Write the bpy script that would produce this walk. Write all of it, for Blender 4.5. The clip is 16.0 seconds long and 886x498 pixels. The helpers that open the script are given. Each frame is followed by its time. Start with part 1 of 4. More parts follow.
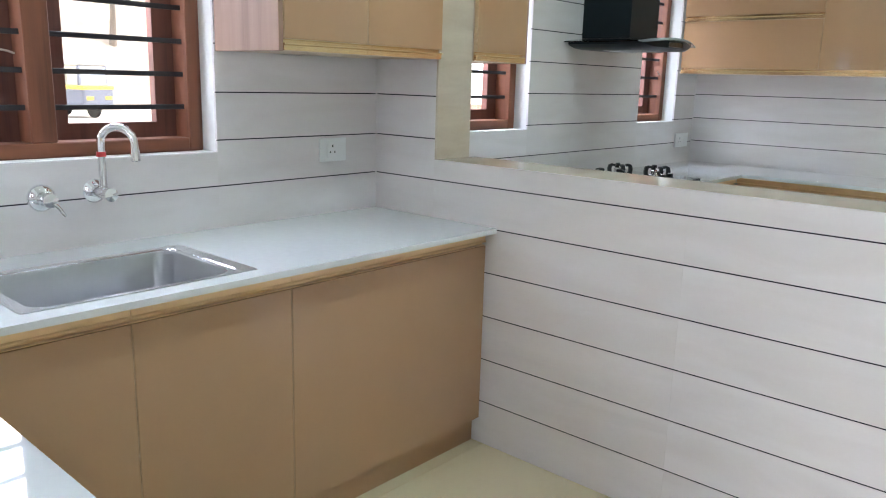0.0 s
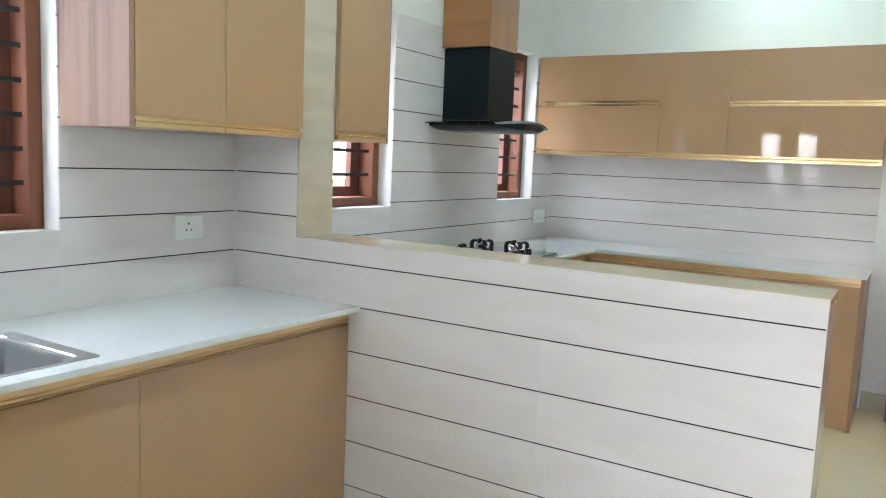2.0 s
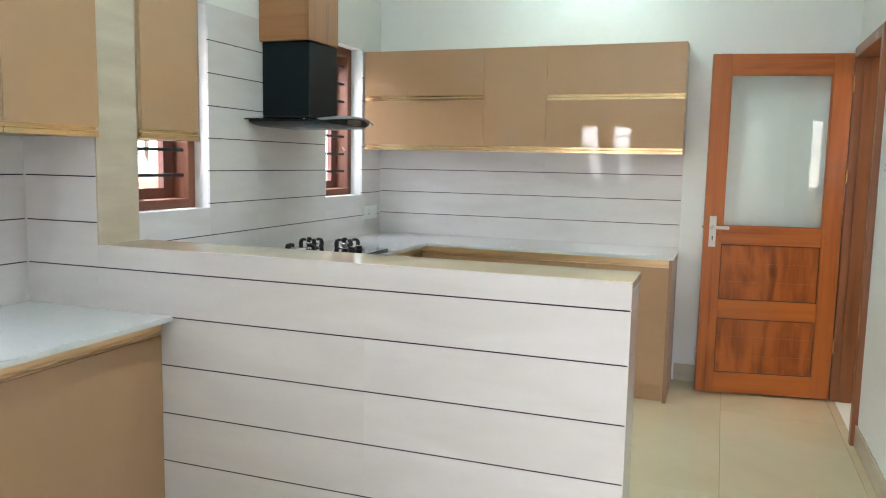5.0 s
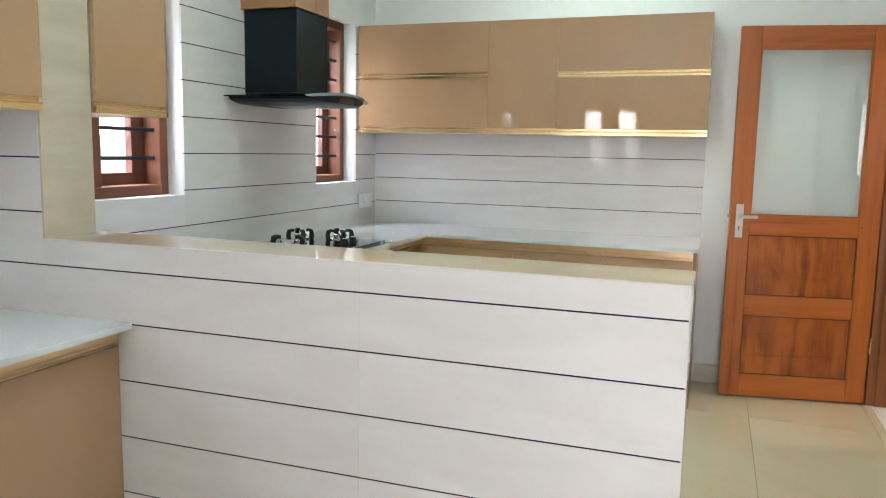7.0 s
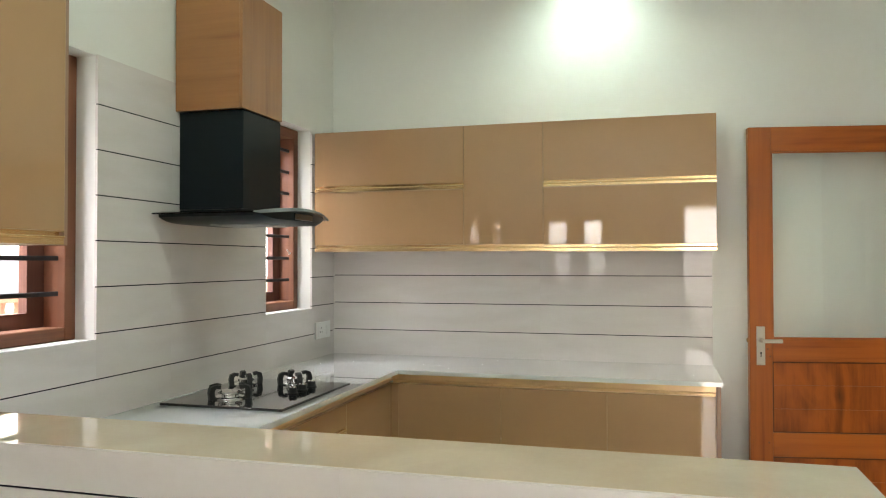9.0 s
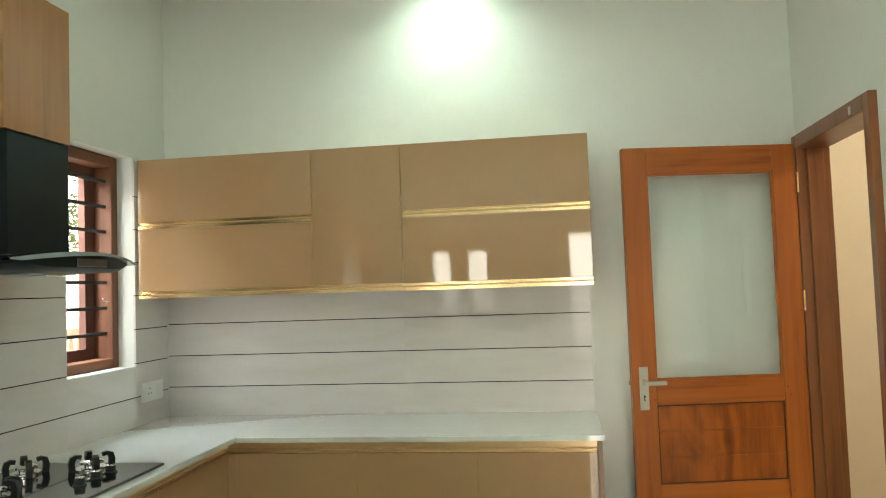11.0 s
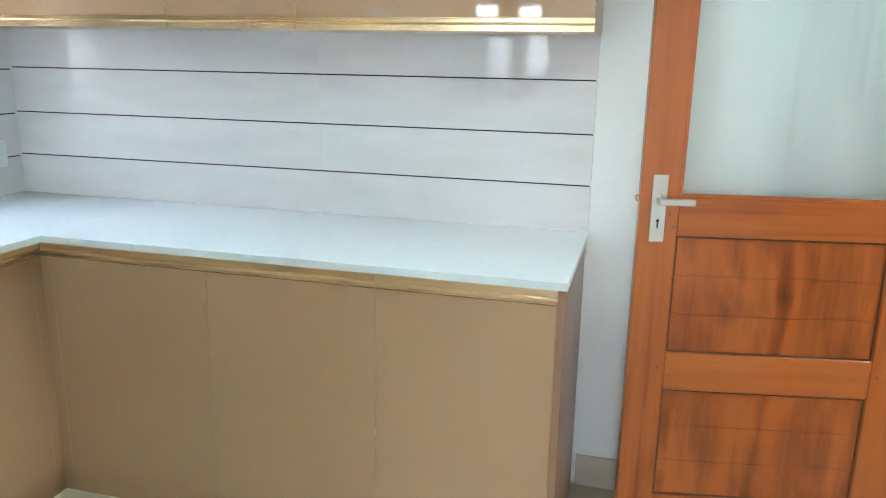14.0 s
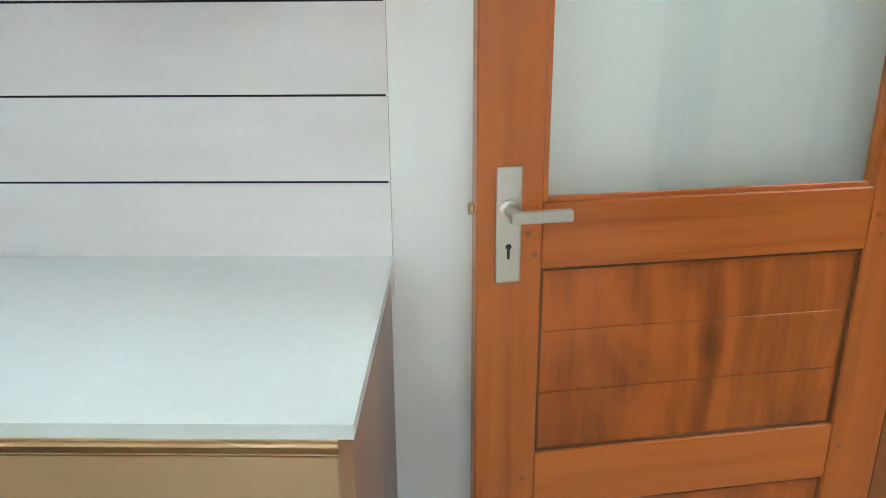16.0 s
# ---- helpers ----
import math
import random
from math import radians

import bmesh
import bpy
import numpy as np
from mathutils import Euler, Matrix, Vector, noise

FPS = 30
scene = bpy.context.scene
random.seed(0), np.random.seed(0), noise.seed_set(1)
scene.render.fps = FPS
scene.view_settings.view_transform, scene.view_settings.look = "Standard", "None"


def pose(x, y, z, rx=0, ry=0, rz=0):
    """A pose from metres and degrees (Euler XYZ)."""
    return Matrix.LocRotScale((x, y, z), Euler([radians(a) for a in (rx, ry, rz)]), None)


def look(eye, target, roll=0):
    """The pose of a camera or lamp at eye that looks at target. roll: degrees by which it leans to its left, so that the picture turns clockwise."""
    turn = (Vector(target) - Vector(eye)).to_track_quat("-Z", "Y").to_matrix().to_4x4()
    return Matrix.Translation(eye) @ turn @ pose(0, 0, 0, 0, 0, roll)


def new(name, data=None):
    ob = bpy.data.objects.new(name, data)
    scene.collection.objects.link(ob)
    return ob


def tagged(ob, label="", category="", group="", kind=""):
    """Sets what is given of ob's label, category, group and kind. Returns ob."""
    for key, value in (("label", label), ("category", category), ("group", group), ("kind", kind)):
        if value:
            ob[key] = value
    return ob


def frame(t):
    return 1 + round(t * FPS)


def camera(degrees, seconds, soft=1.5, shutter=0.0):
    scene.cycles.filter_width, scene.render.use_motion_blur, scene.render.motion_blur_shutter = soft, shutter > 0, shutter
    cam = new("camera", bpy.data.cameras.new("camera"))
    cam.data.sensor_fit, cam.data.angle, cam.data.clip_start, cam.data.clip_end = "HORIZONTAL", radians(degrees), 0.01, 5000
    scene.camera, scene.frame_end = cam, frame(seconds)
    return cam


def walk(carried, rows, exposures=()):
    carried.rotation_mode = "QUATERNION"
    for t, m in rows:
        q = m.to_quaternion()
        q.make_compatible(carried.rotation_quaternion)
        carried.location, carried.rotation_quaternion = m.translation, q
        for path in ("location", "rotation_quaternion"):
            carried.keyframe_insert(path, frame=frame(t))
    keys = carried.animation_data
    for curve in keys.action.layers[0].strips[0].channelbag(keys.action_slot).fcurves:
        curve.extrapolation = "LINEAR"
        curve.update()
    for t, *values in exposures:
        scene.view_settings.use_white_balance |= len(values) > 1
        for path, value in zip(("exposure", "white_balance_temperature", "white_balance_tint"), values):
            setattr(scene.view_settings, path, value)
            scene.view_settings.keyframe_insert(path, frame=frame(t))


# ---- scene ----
cam = camera(60.5, 16.0, soft=1.1)
PATH = [
    (0, (0.209, 0.122, 1.37), (-1.086, 1.584, 0.939), 1.6),
    (0.5, (0.228, 0.132, 1.362), (-0.974, 1.684, 0.979), 1.2),
    (1, (0.232, 0.135, 1.375), (-0.887, 1.761, 1.051), 1.5),
    (1.5, (0.233, 0.138, 1.383), (-0.838, 1.807, 1.13), 2.1),
    (2, (0.227, 0.141, 1.386), (-0.821, 1.829, 1.156), 2.4),
    (2.5, (0.231, 0.137, 1.389), (-0.786, 1.845, 1.172), 2.3),
    (3, (0.244, 0.147, 1.391), (-0.703, 1.896, 1.184), 1.9),
    (3.5, (0.267, 0.17, 1.39), (-0.587, 1.967, 1.184), 1.5),
    (4, (0.286, 0.188, 1.389), (-0.465, 2.03, 1.181), 0.9),
    (4.5, (0.29, 0.208, 1.387), (-0.41, 2.069, 1.173), 1.1),
    (4.7, (0.283, 0.213, 1.388), (-0.405, 2.078, 1.169), 1.1),
    (7, (0.094, 0.582, 1.354), (-0.57, 2.451, 1.098), 1.1),
    (7.5, (-0.089, 0.767, 1.376), (-0.728, 2.645, 1.12), 1.4),
    (8, (-0.179, 0.888, 1.366), (-0.809, 2.777, 1.175), 1.6),
    (8.5, (-0.216, 1.033, 1.399), (-0.826, 2.936, 1.331), 1.4),
    (9, (-0.24, 1.156, 1.404), (-0.784, 3.081, 1.439), -0.1),
    (9.2, (-0.268, 1.204, 1.403), (-0.782, 3.135, 1.478), -0.8),
    (11.3, (-0.087, 1.819, 1.465), (-0.302, 3.805, 1.568), -1.4),
    (11.5, (-0.052, 1.93, 1.444), (-0.23, 3.921, 1.504), -1.1),
    (12, (-0.01, 2.142, 1.426), (-0.213, 4.128, 1.317), -0.4),
    (12.5, (0.131, 2.303, 1.405), (-0.283, 4.244, 1.155), 3.0),
    (13, (0.239, 2.479, 1.397), (-0.246, 4.381, 1.012), 1.9),
    (13.5, (0.224, 2.73, 1.403), (-0.271, 4.615, 0.953), 1.0),
    (14, (0.196, 2.964, 1.387), (-0.308, 4.837, 0.9), 1.0),
    (14.5, (0.239, 3.245, 1.376), (-0.239, 5.12, 0.87), 0.4),
    (15, (0.233, 3.491, 1.356), (-0.118, 5.384, 0.814), -0.4),
    (15.5, (0.157, 3.739, 1.359), (-0.029, 5.642, 0.771), -0.5),
    (16, (0.155, 3.955, 1.344), (0.114, 5.848, 0.7), -0.4),
]
EXPOSURE = [(0, 0.28, 6240, 14), (1, 0.48, 6310, 12), (2.5, 0.44, 6390, 10), (4.5, 0.44, 6560, 11), (7.5, 0.48, 6600, 12), (8, 0.46, 6550, 11),
            (8.5, 0.23, 6900, 9), (9, 0.18, 7650, 12), (11.5, 0.20, 7850, 0), (12, 0.62, 7450, 3), (12.5, 0.73, 6300, 5),
            (13, 0.81, 5650, 5), (13.5, 0.87, 5780, 5), (15, 0.75, 5850, 5), (16, 0.65, 6150, 7)]
walk(cam, [(t, look(eye, target, roll)) for t, eye, target, roll in PATH], EXPOSURE)

# ---- world, sun, lights ----
world = bpy.data.worlds.new("world")
scene.world = world
world.use_nodes = True
wn = world.node_tree.nodes
sky = wn.new("ShaderNodeTexSky")
sky.sky_type = 'NISHITA'
sky.sun_disc = False
sky.dust_density = 5.0
SUN_ELEV, SUN_ROT = radians(58), radians(60)
sky.sun_elevation, sky.sun_rotation = SUN_ELEV, SUN_ROT
wn["Background"].inputs[1].default_value = 0.15
world.node_tree.links.new(sky.outputs[0], wn["Background"].inputs[0])

sun_data = bpy.data.lights.new("sun", 'SUN')
sun_data.energy, sun_data.angle, sun_data.color = 5.0, radians(0.6), (1.0, 0.95, 0.87)
sun = new("sun", sun_data)
sun.matrix_world = look((0, 0, 0), (-math.sin(SUN_ROT) * math.cos(SUN_ELEV), -math.cos(SUN_ROT) * math.cos(SUN_ELEV), -math.sin(SUN_ELEV)))


def window_light(eye, target, w, h, watts, colour=(0.74, 0.82, 1.0)):
    d = bpy.data.lights.new("daylight_stand_in", 'AREA')
    d.shape, d.size, d.size_y, d.energy, d.color = 'RECTANGLE', w, h, watts, colour
    ob = new("daylight_stand_in", d)
    ob.matrix_world = look(eye, target)
    return ob


def down_spot(x, y, z, watts, colour=(0.80, 1.0, 0.93), size=177, blend=0.2, soft=0.09):
    d = bpy.data.lights.new("downlight_and_fill", 'SPOT')
    d.energy, d.color, d.spot_size, d.spot_blend, d.shadow_soft_size = watts, colour, radians(size), blend, soft
    ob = new("downlight_and_fill", d)
    ob.matrix_world = look((x, y, z), (x, y, 0))
    return ob


# ---- materials ----
def mat(name, base, rough=0.5, metal=0.0, var=0.0, scale=6.0, bump=0.0, bscale=60.0, coat=0.0, stretch=(1, 1, 1), rnd=0.0, second=None, spec=0.5, coat_ior=1.5):
    """Principled surface with two scales of colour variation, fine relief and per-piece variation."""
    m = bpy.data.materials.new(name)
    m.use_nodes = True
    nt = m.node_tree
    n, l = nt.nodes, nt.links
    p = n["Principled BSDF"]
    p.inputs["Base Color"].default_value = (*base, 1)
    p.inputs["Roughness"].default_value = rough
    p.inputs["Metallic"].default_value = metal
    p.inputs["Coat Weight"].default_value = coat
    p.inputs["Coat Roughness"].default_value = 0.06 if coat_ior == 1.5 else 0.03
    p.inputs["Coat IOR"].default_value = coat_ior
    p.inputs["Specular IOR Level"].default_value = spec
    co = n.new("ShaderNodeTexCoord")
    mp = n.new("ShaderNodeMapping")
    mp.inputs["Scale"].default_value = stretch
    l.new(co.outputs["Object"], mp.inputs[0])
    vec = mp.outputs[0]
    if var:
        a = n.new("ShaderNodeTexNoise")
        a.inputs["Scale"].default_value, a.inputs["Detail"].default_value, a.inputs["Distortion"].default_value = scale, 6, 0.6
        b = n.new("ShaderNodeTexNoise")
        b.inputs["Scale"].default_value, b.inputs["Detail"].default_value = scale * 9, 4
        l.new(vec, a.inputs[0])
        l.new(vec, b.inputs[0])
        mix = n.new("ShaderNodeMath")
        mix.operation = 'MULTIPLY_ADD'
        mix.inputs[1].default_value = 0.35
        l.new(b.outputs[0], mix.inputs[0])
        l.new(a.outputs[0], mix.inputs[2])
        ramp = n.new("ShaderNodeValToRGB")
        ramp.color_ramp.elements[0].position, ramp.color_ramp.elements[1].position = 0.45, 0.9
        lo = second or tuple(c * (1 - var) for c in base)
        ramp.color_ramp.elements[0].color = (*lo, 1)
        ramp.color_ramp.elements[1].color = (*[min(1, c * (1 + var * 0.5)) for c in base], 1)
        l.new(mix.outputs[0], ramp.inputs[0])
        out = ramp.outputs[0]
        if rnd:
            oi = n.new("ShaderNodeObjectInfo")
            mr = n.new("ShaderNodeMapRange")
            mr.inputs[3].default_value, mr.inputs[4].default_value = 1 - rnd, 1 + rnd
            l.new(oi.outputs["Random"], mr.inputs[0])
            hs = n.new("ShaderNodeHueSaturation")
            l.new(mr.outputs[0], hs.inputs["Value"])
            l.new(out, hs.inputs["Color"])
            out = hs.outputs[0]
        l.new(out, p.inputs["Base Color"])
        rr = n.new("ShaderNodeMapRange")
        rr.inputs[3].default_value, rr.inputs[4].default_value = max(0.02, rough * 0.8), min(1, rough * 1.25)
        l.new(a.outputs[0], rr.inputs[0])
        l.new(rr.outputs[0], p.inputs["Roughness"])
    if bump:
        t = n.new("ShaderNodeTexNoise")
        t.inputs["Scale"].default_value, t.inputs["Detail"].default_value = bscale, 3
        l.new(vec, t.inputs[0])
        bp = n.new("ShaderNodeBump")
        bp.inputs["Strength"].default_value, bp.inputs["Distance"].default_value = bump, 0.004
        l.new(t.outputs[0], bp.inputs["Height"])
        l.new(bp.outputs[0], p.inputs["Normal"])
    return m


def wood_mat(name, light, dark, rough=0.35, along=2, freq=1.0, coat=0.2, rnd=0.0, shift=7.0, lo=0.60, hi=1.05, warp=0.8):
    """Timber with long grain along one axis, broad heartwood bands and fine pores."""
    m = bpy.data.materials.new(name)
    m.use_nodes = True
    nt = m.node_tree
    n, l = nt.nodes, nt.links
    p = n["Principled BSDF"]
    co = n.new("ShaderNodeTexCoord")
    oi = n.new("ShaderNodeObjectInfo")
    off = n.new("ShaderNodeVectorMath")
    off.operation = 'ADD'
    sc = n.new("ShaderNodeMath")
    sc.operation = 'MULTIPLY'
    sc.inputs[1].default_value = shift
    l.new(oi.outputs["Random"], sc.inputs[0])
    l.new(co.outputs["Object"], off.inputs[0])
    l.new(sc.outputs[0], off.inputs[1])

    def noise_tex(scale, stretch, detail, dist):
        mp = n.new("ShaderNodeMapping")
        v = [1.0, 1.0, 1.0]
        v[along] = stretch
        mp.inputs["Scale"].default_value = v
        l.new(off.outputs[0], mp.inputs[0])
        t = n.new("ShaderNodeTexNoise")
        t.inputs["Scale"].default_value, t.inputs["Detail"].default_value, t.inputs["Distortion"].default_value = scale, detail, dist
        l.new(mp.outputs[0], t.inputs[0])
        return t

    broad, grain, pore = noise_tex(7 * freq, 0.12 + 0.1 * (warp > 1), 3, warp), noise_tex(45 * freq, 0.035, 5, 0.4), noise_tex(260 * freq, 0.03, 2, 0.0)
    s1 = n.new("ShaderNodeMath")
    s1.operation = 'MULTIPLY_ADD'
    s1.inputs[1].default_value = 0.55
    l.new(grain.outputs[0], s1.inputs[0])
    l.new(broad.outputs[0], s1.inputs[2])
    s2 = n.new("ShaderNodeMath")
    s2.operation = 'MULTIPLY_ADD'
    s2.inputs[1].default_value = 0.15
    l.new(pore.outputs[0], s2.inputs[0])
    l.new(s1.outputs[0], s2.inputs[2])
    ramp = n.new("ShaderNodeValToRGB")
    e = ramp.color_ramp.elements
    e[0].position, e[0].color = lo, (*dark, 1)
    e[1].position, e[1].color = hi, (*light, 1)
    mid = e.new(lo * 0.6 + hi * 0.4)
    mid.color = (*[(a * 0.65 + b * 0.35) for a, b in zip(light, dark)], 1)
    l.new(s2.outputs[0], ramp.inputs[0])
    out = ramp.outputs[0]
    if rnd:
        mr = n.new("ShaderNodeMapRange")
        mr.inputs[3].default_value, mr.inputs[4].default_value = 1 - rnd, 1 + rnd
        l.new(oi.outputs["Random"], mr.inputs[0])
        hs = n.new("ShaderNodeHueSaturation")
        l.new(mr.outputs[0], hs.inputs["Value"])
        l.new(out, hs.inputs["Color"])
        out = hs.outputs[0]
    l.new(out, p.inputs["Base Color"])
    p.inputs["Roughness"].default_value = rough
    p.inputs["Coat Weight"].default_value = coat
    p.inputs["Coat Roughness"].default_value = 0.15
    bp = n.new("ShaderNodeBump")
    bp.inputs["Strength"].default_value, bp.inputs["Distance"].default_value = 0.15, 0.002
    l.new(s2.outputs[0], bp.inputs["Height"])
    l.new(bp.outputs[0], p.inputs["Normal"])
    return m


def panel_mat(name, light, mid, dark):
    """Flat-sawn teak board: upright grain, cloudy figure, knots and one dark heart streak."""
    m = bpy.data.materials.new(name)
    m.use_nodes = True
    nt = m.node_tree
    n, l = nt.nodes, nt.links
    p = n["Principled BSDF"]
    co = n.new("ShaderNodeTexCoord")

    def tex(scale, stretch, detail, dist):
        mp = n.new("ShaderNodeMapping")
        mp.inputs["Scale"].default_value = (1, 1, stretch)
        l.new(co.outputs["Object"], mp.inputs[0])
        t = n.new("ShaderNodeTexNoise")
        t.inputs["Scale"].default_value, t.inputs["Detail"].default_value, t.inputs["Distortion"].default_value = scale, detail, dist
        l.new(mp.outputs[0], t.inputs[0])
        return t.outputs[0]

    def calc(op, a, b, c=0.0):
        q = n.new("ShaderNodeMath")
        q.operation = op
        for k, v in enumerate((a, b, c)):
            if isinstance(v, float):
                q.inputs[k].default_value = v
            else:
                l.new(v, q.inputs[k])
        return q.outputs[0]

    cloud, grain, pore = tex(11.0, 0.3, 4, 0.7), tex(60.0, 0.05, 4, 0.4), tex(300.0, 0.04, 2, 0.0)
    sep = n.new("ShaderNodeSeparateXYZ")
    l.new(co.outputs["Object"], sep.inputs[0])
    bend = calc('MULTIPLY_ADD', tex(4.0, 0.6, 2, 0.3), 0.10, -0.445)
    away = calc('ABSOLUTE', calc('ADD', sep.outputs[0], bend), 0.0)
    heart = n.new("ShaderNodeMapRange")
    heart.inputs[1].default_value, heart.inputs[2].default_value, heart.inputs[3].default_value, heart.inputs[4].default_value = 0.0, 0.03, 0.42, 0.0
    l.new(away, heart.inputs[0])
    vor = n.new("ShaderNodeTexVoronoi")
    vor.inputs["Scale"].default_value = 5.2
    l.new(co.outputs["Object"], vor.inputs["Vector"])
    knot = n.new("ShaderNodeMapRange")
    knot.inputs[1].default_value, knot.inputs[2].default_value, knot.inputs[3].default_value, knot.inputs[4].default_value = 0.04, 0.24, 0.26, 0.0
    l.new(vor.outputs["Distance"], knot.inputs[0])
    v = calc('MULTIPLY_ADD', grain, 0.35, cloud)
    v = calc('MULTIPLY_ADD', pore, 0.12, v)
    v = calc('SUBTRACT', v, calc('MULTIPLY', heart.outputs[0], calc('ADD', cloud, 0.1)))
    v = calc('SUBTRACT', v, calc('MULTIPLY', knot.outputs[0], cloud))
    ramp = n.new("ShaderNodeValToRGB")
    e = ramp.color_ramp.elements
    e[0].position, e[0].color = 0.27, (*dark, 1)
    e[1].position, e[1].color = 0.86, (*light, 1)
    e.new(0.58).color = (*mid, 1)
    l.new(v, ramp.inputs[0])
    l.new(ramp.outputs[0], p.inputs["Base Color"])
    p.inputs["Roughness"].default_value = 0.3
    p.inputs["Coat Weight"].default_value = 0.2
    p.inputs["Coat Roughness"].default_value = 0.15
    bp = n.new("ShaderNodeBump")
    bp.inputs["Strength"].default_value, bp.inputs["Distance"].default_value = 0.15, 0.002
    l.new(v, bp.inputs["Height"])
    l.new(bp.outputs[0], p.inputs["Normal"])
    return m


def tile_mat(name, base, vein, rough, scale=2.2, spec=0.5):
    """Glazed tile with faint diagonal marble veining and a clouded body."""
    m = bpy.data.materials.new(name)
    m.use_nodes = True
    nt = m.node_tree
    n, l = nt.nodes, nt.links
    p = n["Principled BSDF"]
    co = n.new("ShaderNodeTexCoord")
    oi = n.new("ShaderNodeObjectInfo")
    sc = n.new("ShaderNodeMath")
    sc.operation = 'MULTIPLY'
    sc.inputs[1].default_value = 11.0
    l.new(oi.outputs["Random"], sc.inputs[0])
    off = n.new("ShaderNodeVectorMath")
    off.operation = 'ADD'
    l.new(co.outputs["Object"], off.inputs[0])
    l.new(sc.outputs[0], off.inputs[1])
    mp = n.new("ShaderNodeMapping")
    mp.inputs["Rotation"].default_value = (0.5, 0.55, 0.6)
    mp.inputs["Scale"].default_value = (1, 1, 4.5)
    l.new(off.outputs[0], mp.inputs[0])
    a = n.new("ShaderNodeTexNoise")
    a.inputs["Scale"].default_value, a.inputs["Detail"].default_value, a.inputs["Distortion"].default_value = scale, 7, 0.5
    l.new(mp.outputs[0], a.inputs[0])
    b = n.new("ShaderNodeTexNoise")
    b.inputs["Scale"].default_value, b.inputs["Detail"].default_value = 90, 3
    l.new(off.outputs[0], b.inputs[0])
    s = n.new("ShaderNodeMath")
    s.operation = 'MULTIPLY_ADD'
    s.inputs[1].default_value = 0.12
    l.new(b.outputs[0], s.inputs[0])
    l.new(a.outputs[0], s.inputs[2])
    ramp = n.new("ShaderNodeValToRGB")
    e = ramp.color_ramp.elements
    e[0].position, e[0].color = 0.36, (*vein, 1)
    e[1].position, e[1].color = 0.72, (*base, 1)
    l.new(s.outputs[0], ramp.inputs[0])
    l.new(ramp.outputs[0], p.inputs["Base Color"])
    p.inputs["Specular IOR Level"].default_value = spec
    p.inputs["Roughness"].default_value = rough
    bp = n.new("ShaderNodeBump")
    bp.inputs["Strength"].default_value, bp.inputs["Distance"].default_value = 0.02, 0.002
    wv = n.new("ShaderNodeTexNoise")
    wv.inputs["Scale"].default_value = 9
    l.new(co.outputs["Object"], wv.inputs[0])
    l.new(wv.outputs[0], bp.inputs["Height"])
    l.new(bp.outputs[0], p.inputs["Normal"])
    return m


def glass_mat(name, rough=0.0, tint=(1, 1, 1), ior=1.45):
    m = bpy.data.materials.new(name)
    m.use_nodes = True
    p = m.node_tree.nodes["Principled BSDF"]
    p.inputs["Base Color"].default_value = (*tint, 1)
    p.inputs["Roughness"].default_value = rough
    p.inputs["Transmission Weight"].default_value = 1.0
    p.inputs["IOR"].default_value = ior
    return m


def emit_mat(name, colour, strength):
    m = bpy.data.materials.new(name)
    m.use_nodes = True
    p = m.node_tree.nodes["Principled BSDF"]
    p.inputs["Base Color"].default_value = (*colour, 1)
    p.inputs["Emission Color"].default_value = (*colour, 1)
    p.inputs["Emission Strength"].default_value = strength
    return m


M_PAINT = mat("white_wall_paint", (0.80, 0.81, 0.78), 0.6, var=0.03, scale=1.2, bump=0.06, bscale=140)
M_CREAM = mat("cream_wall_paint", (0.80, 0.70, 0.58), 0.6, var=0.04, scale=1.2, bump=0.06, bscale=140)
M_CEIL = mat("ceiling_paint", (0.84, 0.84, 0.82), 0.7, var=0.02, scale=1.0, bump=0.05, bscale=120)
M_TILE = tile_mat("glazed_wall_tile", (0.76, 0.725, 0.715), (0.69, 0.65, 0.63), 0.03, spec=0.24)
M_CREAMTILE = tile_mat("cream_marble_tile", (0.62, 0.54, 0.43), (0.53, 0.45, 0.35), 0.02, 3.5)
M_GROOVE = mat("dark_groove", (0.012, 0.012, 0.018), 0.8, var=0.2, scale=20, spec=0.1)
M_FLOOR = tile_mat("vitrified_floor_tile", (0.66, 0.58, 0.40), (0.60, 0.51, 0.33), 0.14, 1.6)
M_GROUT = mat("floor_grout", (0.22, 0.18, 0.11), 0.8, var=0.2, scale=25)
M_SKIRT = tile_mat("skirting_tile", (0.55, 0.49, 0.38), (0.48, 0.42, 0.31), 0.2, 3.0)
M_COUNTER = mat("white_quartz_worktop", (0.76, 0.80, 0.81), 0.015, var=0.025, scale=40, spec=1.0, coat=1.0, coat_ior=1.7)
M_GRIP = mat("tan_gold_aluminium", (0.78, 0.55, 0.32), 0.28, metal=0.7, bump=0.02, bscale=300)
M_CAB = mat("beige_gloss_laminate", (0.46, 0.282, 0.158), 0.04, var=0.035, scale=1.5, spec=0.3, coat=0.6, coat_ior=1.7)
M_EDGE = mat("pale_tan_edge_band", (0.54, 0.37, 0.22), 0.25, var=0.05, scale=20)
M_CABIN = mat("cabinet_carcass_board", (0.55, 0.42, 0.30), 0.45, var=0.08, scale=8)
M_GOLD = mat("champagne_gold_aluminium", (0.84, 0.62, 0.34), 0.2, metal=0.85, bump=0.02, bscale=300)
M_SIDEWOOD = wood_mat("oak_grain_laminate", (0.33, 0.205, 0.145), (0.23, 0.135, 0.092), 0.6, 2, coat=0.0)
M_DUCTWOOD = wood_mat("honey_teak_veneer", (0.37, 0.165, 0.058), (0.24, 0.095, 0.033), 0.3, 1)
